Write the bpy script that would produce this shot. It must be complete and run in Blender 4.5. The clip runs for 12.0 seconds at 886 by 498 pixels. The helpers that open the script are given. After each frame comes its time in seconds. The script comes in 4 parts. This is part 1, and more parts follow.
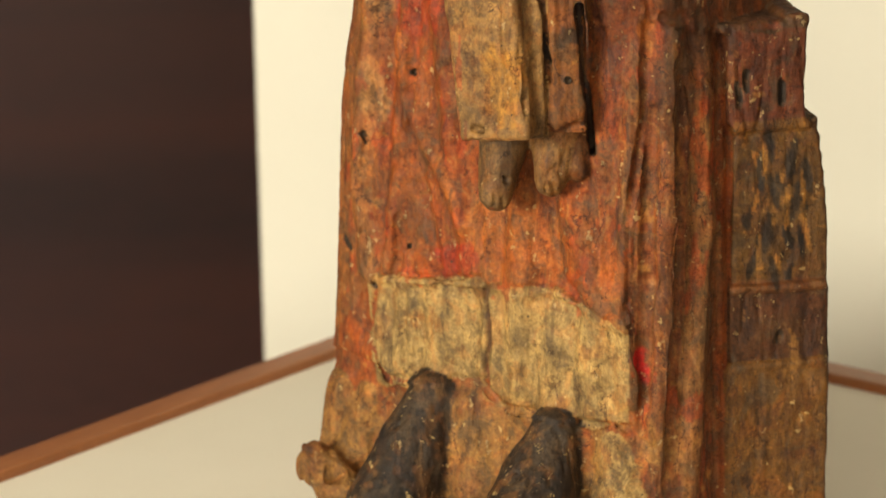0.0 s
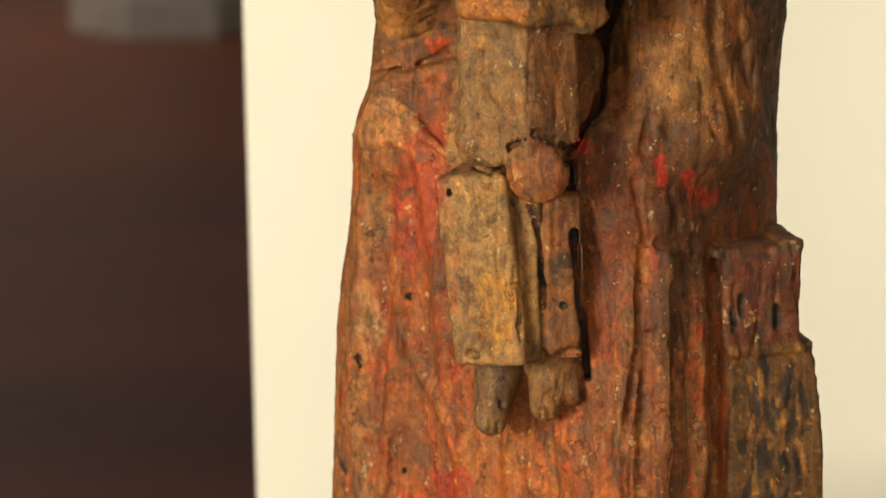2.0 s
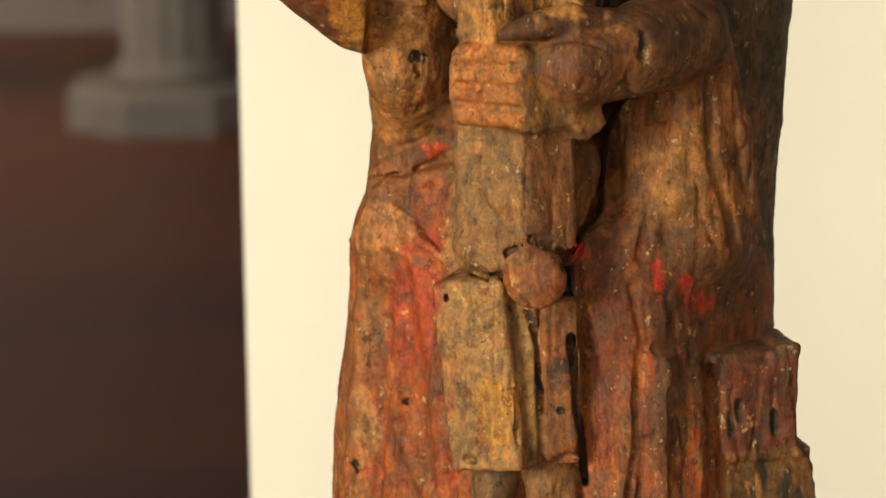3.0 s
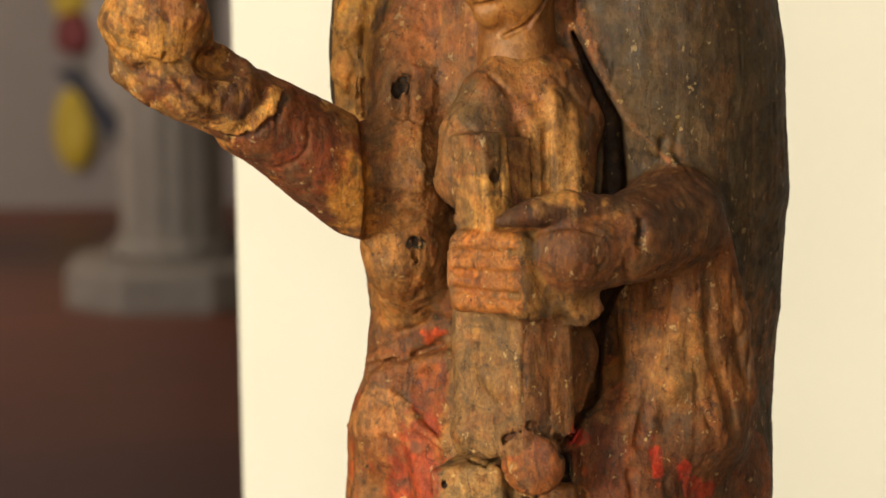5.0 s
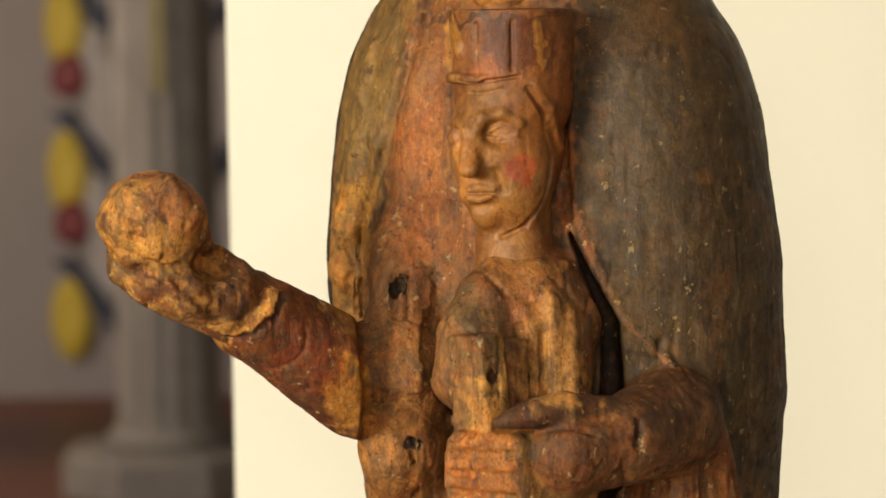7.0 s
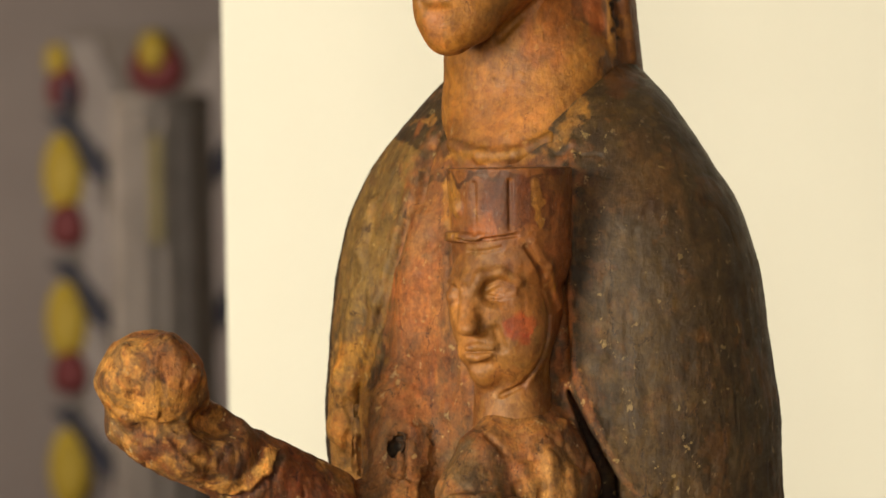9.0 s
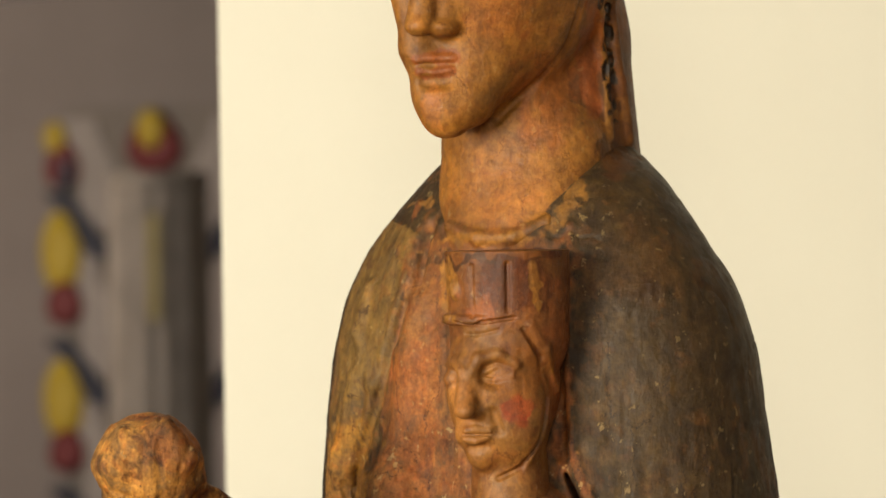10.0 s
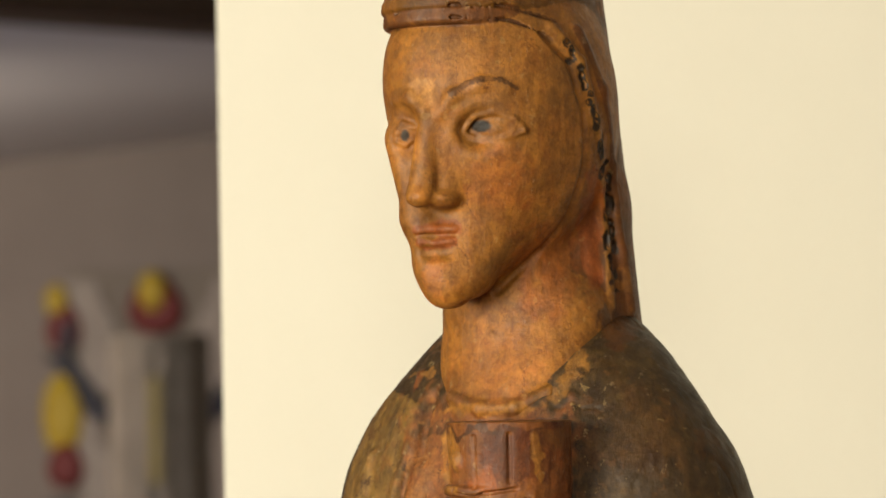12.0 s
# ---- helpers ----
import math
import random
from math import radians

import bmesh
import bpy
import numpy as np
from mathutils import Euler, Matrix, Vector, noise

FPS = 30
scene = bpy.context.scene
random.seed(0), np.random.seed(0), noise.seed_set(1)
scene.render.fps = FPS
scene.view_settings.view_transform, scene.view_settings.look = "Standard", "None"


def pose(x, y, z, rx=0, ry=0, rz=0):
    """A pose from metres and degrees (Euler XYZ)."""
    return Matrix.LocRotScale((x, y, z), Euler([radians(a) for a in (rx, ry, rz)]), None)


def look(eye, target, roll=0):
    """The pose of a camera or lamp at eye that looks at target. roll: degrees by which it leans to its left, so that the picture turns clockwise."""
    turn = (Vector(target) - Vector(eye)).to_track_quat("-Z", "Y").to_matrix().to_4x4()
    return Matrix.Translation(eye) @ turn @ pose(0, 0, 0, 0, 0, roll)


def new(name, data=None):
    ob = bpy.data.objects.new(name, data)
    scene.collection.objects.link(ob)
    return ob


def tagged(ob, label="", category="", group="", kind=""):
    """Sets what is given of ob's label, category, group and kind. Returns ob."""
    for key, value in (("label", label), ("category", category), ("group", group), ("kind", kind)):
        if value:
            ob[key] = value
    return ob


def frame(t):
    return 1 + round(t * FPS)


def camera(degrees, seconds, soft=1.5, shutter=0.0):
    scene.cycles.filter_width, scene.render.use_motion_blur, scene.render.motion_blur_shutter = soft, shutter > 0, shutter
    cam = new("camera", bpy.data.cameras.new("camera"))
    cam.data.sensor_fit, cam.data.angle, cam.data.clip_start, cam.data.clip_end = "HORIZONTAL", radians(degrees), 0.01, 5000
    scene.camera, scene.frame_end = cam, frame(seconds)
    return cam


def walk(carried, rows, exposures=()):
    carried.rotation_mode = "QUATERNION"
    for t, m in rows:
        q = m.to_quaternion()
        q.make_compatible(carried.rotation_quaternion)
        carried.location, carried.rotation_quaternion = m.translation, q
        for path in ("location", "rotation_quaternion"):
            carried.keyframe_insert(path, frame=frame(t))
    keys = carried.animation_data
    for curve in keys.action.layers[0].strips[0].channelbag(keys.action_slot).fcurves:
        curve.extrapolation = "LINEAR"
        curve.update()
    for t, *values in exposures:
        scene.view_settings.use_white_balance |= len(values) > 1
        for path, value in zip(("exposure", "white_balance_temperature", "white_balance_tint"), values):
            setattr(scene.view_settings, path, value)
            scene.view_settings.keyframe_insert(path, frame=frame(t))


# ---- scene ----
# The head of the tripod stands at AXIS; the lens sits REACH ahead of it and tilts with it.
cam = camera(14.9, 12.0, soft=1.6)
AXIS, REACH = Vector((0, 0, 1.65)), 0.108
TILTS = [
    (0.0, 0.318, -15.904, 0.947), (0.5, 0.268, -14.915, 0.940), (1.0, 0.239, -13.982, 0.930),
    (1.5, 0.207, -13.143, 0.925), (2.0, 0.179, -12.339, 0.915), (2.5, 0.152, -11.495, 0.920),
    (3.0, 0.103, -10.670, 0.950), (5.0, 0.021, -7.719, 0.945), (5.5, 0.008, -7.035, 0.930),
    (6.0, -0.006, -6.291, 0.890), (6.5, -0.046, -5.385, 0.880), (7.0, -0.071, -4.539, 0.895),
    (9.0, -0.137, -2.029, 0.945), (9.5, -0.170, -1.366, 0.960), (10.0, -0.198, -0.721, 0.945),
    (10.5, -0.210, -0.052, 0.950), (11.0, -0.212, 0.691, 0.980), (11.5, -0.223, 1.410, 1.030),
    (12.0, -0.222, 1.987, 1.100),
]


def tilted(yaw, pitch, roll):
    turn = pose(0, 0, 0, 0, 0, yaw) @ pose(0, 0, 0, pitch) @ pose(0, 0, 0, 0, roll) @ pose(0, 0, 0, 90)
    return Matrix.Translation(AXIS + turn.to_3x3() @ Vector((0, 0, -REACH))) @ turn


walk(cam, [(t, tilted(yaw, pitch, roll)) for t, yaw, pitch, roll in TILTS],
     [(0.0, 0.0), (6.0, 0.0), (9.0, -0.1), (12.0, -0.14)])
cam.data.dof.use_dof = True
cam.data.dof.focus_distance = 1.62
cam.data.dof.aperture_fstop = 12.0

# ---- world and light ----
scene.view_settings.exposure = 0.0
world = bpy.data.worlds.new("world")
scene.world = world
world.use_nodes = True
wn = world.node_tree.nodes
sky = wn.new("ShaderNodeTexSky")
sky.sky_type, sky.sun_disc = "NISHITA", False
sky.sun_elevation, sky.sun_rotation = radians(35), radians(120)
wn["Background"].inputs["Strength"].default_value = 0.08
world.node_tree.links.new(sky.outputs[0], wn["Background"].inputs["Color"])


def area_lamp(name, eye, target, size, size_y, power, colour):
    data = bpy.data.lights.new(name, "AREA")
    data.shape, data.size, data.size_y, data.energy, data.color = "RECTANGLE", size, size_y, power, colour
    ob = new(name, data)
    ob.matrix_world = look(eye, target)
    return ob


area_lamp("window_light", (-1.72, -0.15, 1.80), (0.1, 2.0, 1.32), 0.85, 0.9, 104, (1.0, 0.93, 0.76))
area_lamp("gallery_light", (-0.20, -2.5, 2.10), (0.3, 2.4, 1.4), 0.85, 0.6, 52, (1.0, 0.93, 0.76))
# two unseen fills added to brighten the far wall, column and ceiling
area_lamp("far_wall_fill", (-2.9, 10.4, 1.9), (-1.1, 13.5, 1.55), 0.9, 0.6, 36, (1.0, 0.84, 0.70))
area_lamp("far_room_fill", (-3.4, 7.2, 1.4), (-1.0, 12.6, 2.2), 1.0, 1.4, 48, (0.90, 0.92, 1.0))


# ---- materials ----
def material(name):
    m = bpy.data.materials.new(name)
    m.use_nodes = True
    nt = m.node_tree
    return m, nt, nt.nodes["Principled BSDF"]


def node(nt, kind, **sockets):
    n = nt.nodes.new(kind)
    for k, v in sockets.items():
        n.inputs[k.replace("_", " ")].default_value = v
    return n


def coords(nt, scale=(1, 1, 1)):
    c = nt.nodes.new("ShaderNodeTexCoord")
    m = nt.nodes.new("ShaderNodeMapping")
    m.inputs["Scale"].default_value = scale
    nt.links.new(c.outputs["Object"], m.inputs["Vector"])
    return m.outputs[0]


def ramp(nt, fac, stops):
    r = nt.nodes.new("ShaderNodeValToRGB")
    while len(r.color_ramp.elements) < len(stops):
        r.color_ramp.elements.new(0.5)
    for e, (p, c) in zip(r.color_ramp.elements, stops):
        e.position, e.color = p, (*c, 1)
    nt.links.new(fac, r.inputs[0])
    return r.outputs[0]


def noise_tex(nt, vec, scale, detail=5, rough=0.6, dist=0.0):
    n = node(nt, "ShaderNodeTexNoise", Scale=scale, Detail=detail, Roughness=rough, Distortion=dist)
    nt.links.new(vec, n.inputs["Vector"])
    return n.outputs["Fac"]


def mix(nt, fac, a, b, mode="MIX"):
    n = nt.nodes.new("ShaderNodeMix")
    n.data_type, n.blend_type = "RGBA", mode
    for s, v in ((n.inputs[0], fac), (n.inputs[6], a), (n.inputs[7], b)):
        if isinstance(v, (int, float)):
            s.default_value = v
        elif isinstance(v, tuple):
            s.default_value = (*v, 1)
        else:
            nt.links.new(v, s)
    return n.outputs[2]


def bump(nt, bsdf, height, strength, distance, before=None):
    b = node(nt, "ShaderNodeBump", Distance=distance)
    if isinstance(strength, float):
        b.inputs["Strength"].default_value = strength
    nt.links.new(height, b.inputs["Height"])
    if before:
        nt.links.new(before, b.inputs["Normal"])
    if not isinstance(strength, float):
        nt.links.new(strength, b.inputs["Strength"])
    nt.links.new(b.outputs[0], bsdf.inputs["Normal"])
    return b.outputs[0]


def mottled(name, a, b, scale, rough=0.7, grain=300.0, stretch=(1, 1, 1), strength=0.2, distance=0.0006, metal=0.0, speckle=0.25):
    m, nt, bsdf = material(name)
    v = coords(nt, stretch)
    big, fine = noise_tex(nt, v, scale, 6), noise_tex(nt, v, grain, 4)
    c = ramp(nt, big, [(0.3, a), (0.72, b)])
    c = mix(nt, speckle, c, ramp(nt, fine, [(0.3, tuple(x * 0.6 for x in a)), (0.7, b)]))
    nt.links.new(c, bsdf.inputs["Base Color"])
    bsdf.inputs["Roughness"].default_value = rough
    bsdf.inputs["Metallic"].default_value = metal
    bump(nt, bsdf, fine, strength, distance)
    return m


CREAM = mottled("cream_wall_paint", (0.79, 0.755, 0.63), (0.83, 0.80, 0.68), 2.2, 0.75, 420, speckle=0.03)
BOARD = mottled("cream_plinth_top", (0.74, 0.68, 0.54), (0.80, 0.74, 0.60), 5, 0.7, 500, speckle=0.05)
RAIL = mottled("reddish_brown_hardwood", (0.25, 0.085, 0.026), (0.40, 0.145, 0.045), 22, 0.42, 160, (1, 9, 9), 0.25)
GREY_WALL = mottled("grey_beige_plaster", (0.285, 0.24, 0.205), (0.36, 0.305, 0.26), 1.1, 0.85, 60, strength=0.3, distance=0.003)
CEILING = mottled("grey_white_ceiling_plaster", (0.64, 0.64, 0.64), (0.72, 0.72, 0.72), 0.9, 0.85, 40)
STONE = mottled("grey_limestone", (0.20, 0.165, 0.125), (0.31, 0.26, 0.20), 9, 0.8, 90, strength=0.4, distance=0.003)
BEAM = mottled("dark_brown_beam_wood", (0.055, 0.035, 0.024), (0.10, 0.062, 0.04), 4, 0.6, 60, (1, 8, 8))
FLOOR = mottled("dark_reddish_floor_boards", (0.038, 0.022, 0.018), (0.27, 0.072, 0.030), 0.7, 0.45, 40, (0.3, 1.0, 1), 0.15)
ROOM = mottled("warm_white_room_plaster", (0.62, 0.58, 0.50), (0.70, 0.66, 0.58), 1.5, 0.85, 50)
PALE = mottled("pale_weathered_limewash", (0.37, 0.32, 0.27), (0.50, 0.435, 0.375), 9, 0.75, 80)
GREY_BOARD = mottled("grey_beige_board_paint", (0.24, 0.205, 0.165), (0.31, 0.265, 0.215), 7, 0.8, 80)
YELLOW = mottled("yellow_ochre_paint", (0.56, 0.38, 0.018), (0.66, 0.47, 0.04), 14, 0.6, 90)
MAROON = mottled("dark_red_paint", (0.15, 0.014, 0.014), (0.24, 0.03, 0.024), 14, 0.6, 90)
FADED = mottled("faded_ochre_paint", (0.30, 0.23, 0.07), (0.40, 0.32, 0.13), 12, 0.7, 90)
INK = mottled("blue_black_paint", (0.012, 0.012, 0.022), (0.035, 0.034, 0.05), 14, 0.6, 90)


# ---- building helpers ----
def mesh_of(name, bm, mat, smooth=False):
    me = bpy.data.meshes.new(name)
    bmesh.ops.recalc_face_normals(bm, faces=bm.faces)
    bm.to_mesh(me)
    bm.free()
    me.materials.append(mat)
    if smooth:
        me.polygons.foreach_set("use_smooth", [True] * len(me.polygons))
    return me


def part(name, bm, mat, parent=None, label="", smooth=False):
    ob = new(name, mesh_of(name, bm, mat, smooth))
    if parent:
        ob.parent = parent
    return tagged(ob, label)


def box(lo, hi, bevel=0.0, m=None):
    bm = bmesh.new()
    bmesh.ops.create_cube(bm, size=1)
    for v in bm.verts:
        v.co = Vector([lo[i] if v.co[i] < 0 else hi[i] for i in range(3)])
    if bevel:
        bmesh.ops.bevel(bm, geom=bm.edges[:], offset=bevel, segments=2, profile=0.6, affect="EDGES")
    if m:
        bmesh.ops.transform(bm, matrix=m, verts=bm.verts)
    return bm


def structure(name, bm, mat, label, category):
    return tagged(part(name, bm, mat), label, category, kind="structure")


# ---- the room ----
structure("floor", box((-5, -3.6, -0.12), (4, 14.0, 0)), FLOOR, "dark reddish-brown polished gallery floor", "floor")
structure("ceiling_1", box((-5, -3.6, 2.60), (4, 10.2, 2.74)), CEILING, "plain grey-white plastered gallery ceiling", "ceiling")
structure("wall_north", box((-5, 13.6, 0), (4, 13.8, 3.2)), GREY_WALL, "grey-beige plastered wall at the gallery's far end", "wall")
structure("wall_south", box((-5, -3.6, 0), (4, -3.4, 2.598)), ROOM, "plain warm white gallery wall", "wall")
structure("wall_west", box((-5.2, -3.6, 0), (-5.004, 14.0, 2.736)), ROOM, "plain warm white gallery wall", "wall")
structure("wall_east", box((4.004, -3.6, 0), (4.2, 14.0, 2.736)), ROOM, "plain warm white gallery wall", "wall")
structure("wall_partition", box((-0.155, 2.62, 0), (3.2, 2.74, 2.598), 0.002), CREAM, "cream-painted free-standing partition wall behind the statue", "wall")

# beyond the flat part the ceiling slopes up to the east
far_ceiling = box((-5, 10.2, 0), (4, 14.0, 0.14))
bmesh.ops.subdivide_edges(far_ceiling, edges=far_ceiling.edges[:], cuts=7, use_grid_fill=True)
for v in far_ceiling.verts:
    v.co.z += 2.60 + 0.110 * (v.co.x + 0.75) * min(1, (v.co.y - 10.2) / 3.4)
structure("ceiling_2", far_ceiling, CEILING, "grey-white plastered ceiling that slopes up sideways", "ceiling")
structure("ceiling_beam", box((-5.4, -0.13, 2.468), (4.6, 0.13, 2.598), 0.012, pose(-0.80, 7.95, 0, 0, 0, 44)), BEAM,
          "dark-stained wooden ceiling beam", "beam")


# ---- the plinth under the statue, turned as the statue is ----
TOP = 0.970                     # height of the plinth's top
CORNER, TURN = Vector((0.009, 2.280, 0)), 230.4
SIDE, RAIL_W, RAIL_H = 0.69, 0.021, 0.006


def plinth():
    base = new("plinth")
    base.matrix_world = Matrix.Translation(CORNER) @ pose(0, 0, 0, 0, 0, TURN)
    part("body", box((0.012, 0.012, 0), (SIDE - 0.012, SIDE - 0.012, TOP - 0.03), 0.003), CREAM, base)
    part("top", box((RAIL_W, RAIL_W, TOP - 0.029), (SIDE - RAIL_W, SIDE - RAIL_W, TOP), 0.001), BOARD, base, "matt cream display board")
    w = RAIL_W
    for lo, hi in (((0, 0), (SIDE, w)), ((0, SIDE - w), (SIDE, SIDE)), ((0, w + 0.0004), (w, SIDE - w - 0.0004)),
                   ((SIDE - w, w + 0.0004), (SIDE, SIDE - w - 0.0004))):
        along = hi[0] - lo[0] > hi[1] - lo[1]
        L, c = (hi[0] - lo[0], hi[1] - lo[1]) if along else (hi[1] - lo[1], hi[0] - lo[0]), None
        rail = part("rail", box((-L[0] / 2, -w / 2, TOP - 0.028), (L[0] / 2, w / 2, TOP + RAIL_H), 0.0025), RAIL, base, "reddish-brown varnished hardwood rail")
        rail.matrix_local = pose((lo[0] + hi[0]) / 2, (lo[1] + hi[1]) / 2, 0, 0, 0, 0 if along else 90)
    return tagged(base, "cream museum plinth with a reddish-brown wooden rail round its top", "plinth")


plinth()


# ---- stone column at the far end ----
def turned(profile, n=24, lobes=0, depth=0.0):
    bm = bmesh.new()
    rings = []
    for r, z in profile:
        ring = []
        for k in range(n):
            a = 2 * math.pi * k / n
            rr = r * (1 - depth * (0.5 - 0.5 * math.cos(lobes * a)) if lobes else 1)
            ring.append(bm.verts.new((rr * math.cos(a), rr * math.sin(a), z)))
        rings.append(ring)
    for a, b in zip(rings, rings[1:]):
        for k in range(n):
            bm.faces.new((a[k], a[(k + 1) % n], b[(k + 1) % n], b[k]))
    bm.faces.new(rings[0][::-1])
    bm.faces.new(rings[-1])
    return bm


def stone_column():
    base = new("stone_column")
    base.location = (-0.880, 11.05, 0)
    p = part("base_slab", turned([(0.365, 0), (0.37, 0.01), (0.37, 0.125), (0.345, 0.145), (0.32, 0.15)], 8), STONE, base)
    p.rotation_euler[2] = radians(22.5)
    part("base_moulding", turned([(0.205, 0.151), (0.205, 0.19), (0.19, 0.205), (0.178, 0.215)], 40), STONE, base, smooth=True)
    part("shaft", turned([(0.172, 0.216), (0.170, 0.95), (0.166, 1.55), (0.163, 1.72)], 120, 14, 0.07), STONE, base)
    part("painted_stripe", box((-0.022, -0.172, 1.30), (0.018, -0.130, 1.64), 0.004), FADED, base, "faded yellow painted stripe")
    part("capital", turned([(0.163, 1.721), (0.166, 1.735), (0.164, 1.765), (0.15, 1.775)], 40), STONE, base, smooth=True)
    return tagged(base, "grey fluted stone column on a low octagonal base", "column")


stone_column()


# ---- painted relief panel hanging on the far wall ----
def flat_shape(outline, thick, bulge=0.0):
    bm = bmesh.new()
    f = bm.faces.new([bm.verts.new((x, 0, z)) for x, z in outline])
    r = bmesh.ops.extrude_face_region(bm, geom=[f])
    vs = [v for v in r["geom"] if isinstance(v, bmesh.types.BMVert)]
    mx = sum(v.co.x for v in vs) / len(vs)
    mz = sum(v.co.z for v in vs) / len(vs)
    for v in vs:
        v.co = Vector((mx + (v.co.x - mx) * (1 - bulge), -thick, mz + (v.co.z - mz) * (1 - bulge)))
    return bm


def oval(w, h, n=18, pinch=0.0):
    return [(w * math.cos(a) * (1 - pinch * math.sin(a)), h * math.sin(a)) for a in (2 * math.pi * k / n for k in range(n))]


def wavy(z, phase):
    return math.cos(2 * math.pi * (z - phase) / 0.585)


def ribbon(middle, half, z0, z1, thick, n=72):
    """An upright strip that winds to and fro."""
    zs = [z0 + (z1 - z0) * k / n for k in range(n + 1)]
    return flat_shape([(middle(z) + half, z) for z in zs] + [(middle(z) - half, z) for z in reversed(zs)], thick)


def painted_relief():
    base = new("painted_relief")
    base.location = (-1.09, 13.585, 0)
    part("board", ribbon(lambda z: 0.0, 0.36, 0.28, 2.06, 0.03), GREY_BOARD, base, "grey-beige painted board")
    for side in (-1, 1):
        part("scroll", ribbon(lambda z: side * (0.265 - 0.045 * wavy(z, 1.17)), 0.075, 0.33, 2.02, 0.02), PALE, base,
             "pale limewashed winding scroll").location = (0, -0.031, 0)
        for k in range(3):
            z = 1.492 - 0.585 * k
            y = part("boss", flat_shape(oval(0.082, 0.165), 0.03, 0.35), YELLOW, base, "raised yellow oval boss")
            y.location = (side * 0.375, -0.052, z)
            leaf = part("leaf", flat_shape([(-0.06, 0.215), (0.02, 0.225), (0.16, 0.02), (0.15, -0.05), (0.075, 0.0), (0.03, 0.12)], 0.02, 0.05), INK, base, "blue-black painted leaf")
            leaf.location, leaf.scale = (side * 0.375, -0.056, z), (-side * 1.2, 1, 1.1)
            if k < 2:
                d = part("drop", flat_shape(oval(0.072, 0.098, 14, 0.3), 0.03, 0.3), MAROON, base, "dark red painted drop")
                d.location = (side * 0.365, -0.058, z - 0.195)
        d = part("drop", flat_shape(oval(0.07, 0.10, 14, 0.3), 0.03, 0.3), MAROON, base, "dark red painted drop")
        d.location = (side * 0.365, -0.052, 1.845)
        y = part("boss", flat_shape(oval(0.048, 0.066), 0.03, 0.35), YELLOW, base, "raised yellow oval boss")
        y.location = (side * 0.392, -0.064, 1.945)
        part("leaf", flat_shape([(-0.035, 0.05), (0.02, 0.03), (0.0, -0.085), (-0.05, -0.07)], 0.02, 0.05), INK, base,
             "blue-black painted leaf").location = (side * 0.335, -0.066, 1.82)
    part("drop", flat_shape(oval(0.108, 0.122, 18, 0.25), 0.03, 0.25), MAROON, base, "dark red painted drop").location = (0.0, -0.052, 1.922)
    part("boss", flat_shape(oval(0.056, 0.08), 0.03, 0.35), YELLOW, base, "raised yellow oval boss").location = (-0.012, -0.084, 1.975)
    return tagged(base, "grey painted relief board with winding pale scrolls and coloured ornaments", "wall relief")


painted_relief()


# ---- the statue, carved as one solid field and skinned; millimetres from the tripod's axis, y counts from 1.8 m ----
DIST = 1800.0
YAW = radians(39)
FRONT = np.array((-math.sin(YAW), -math.cos(YAW), 0.0))      # where the statue faces
SIDEWAYS = np.array((math.cos(YAW), -math.sin(YAW), 0.0))    # towards its left hand
UP = np.array((0.0, 0.0, 1.0))
TURNED = np.stack([SIDEWAYS, -FRONT, UP])                    # rows: local x, y (back), z


def P(x, z, d=0.0):
    """The place seen at (x, z) on the plane d = 0, at depth d on the same line of sight."""
    k = 1 + d / DIST
    return np.array((x * k, d, z * k))


def smin(a, b, k):
    if k <= 0:
        return np.minimum(a, b)
    h = np.clip(0.5 + 0.5 * (b - a) / k, 0, 1)
    return b + (a - b) * h - k * h * (1 - h)


class Solid:
    """One shape: a signed distance, the box it lies in and its paint."""

    def __init__(self, fn, lo, hi, paint):
        self.fn, self.lo, self.hi, self.paint = fn, np.array(lo, float), np.array(hi, float), paint


def ellipsoid(c, r, paint=None, rot=TURNED):
    c, r = np.array(c, float), np.array(r, float)

    def fn(p):
        q = (p - c) @ rot.T
        k0 = np.sqrt(((q / r) ** 2).sum(-1))
        k1 = np.sqrt(((q / (r * r)) ** 2).sum(-1)) + 1e-9
        return k0 * (k0 - 1) / k1
    R = r.max() * 1.05
    return Solid(fn, c - R, c + R, paint)


def limb(a, b, ra, rb, paint=None, squash=None):
    """A tapered round bar from a to b. squash: flatten by this much along the front."""
    a, b = np.array(a, float), np.array(b, float)
    ab = b - a
    L = float(ab @ ab)

    def fn(p):
        t = np.clip(((p - a) @ ab) / L, 0, 1)
        q = p - (a + t[..., None] * ab)
        if squash:
            q = q + (q @ FRONT)[..., None] * FRONT * (squash - 1)
        return np.sqrt((q ** 2).sum(-1)) - (ra + (rb - ra) * t)
    R = max(ra, rb)
    return Solid(fn, np.minimum(a, b) - R, np.maximum(a, b) + R, paint)


def block(c, half, rnd, paint=None, rot=TURNED):
    c, half = np.array(c, float), np.array(half, float)

    def fn(p):
        q = np.abs((p - c) @ rot.T) - (half - rnd)
        return np.sqrt((np.maximum(q, 0) ** 2).sum(-1)) + np.minimum(q.max(-1), 0) - rnd
    R = math.sqrt(float((half ** 2).sum()))
    return Solid(fn, c - R, c + R, paint)


def turn_about(axis, deg, rot=TURNED):
    m = np.array(Matrix.Rotation(radians(deg), 3, axis))
    return m @ rot


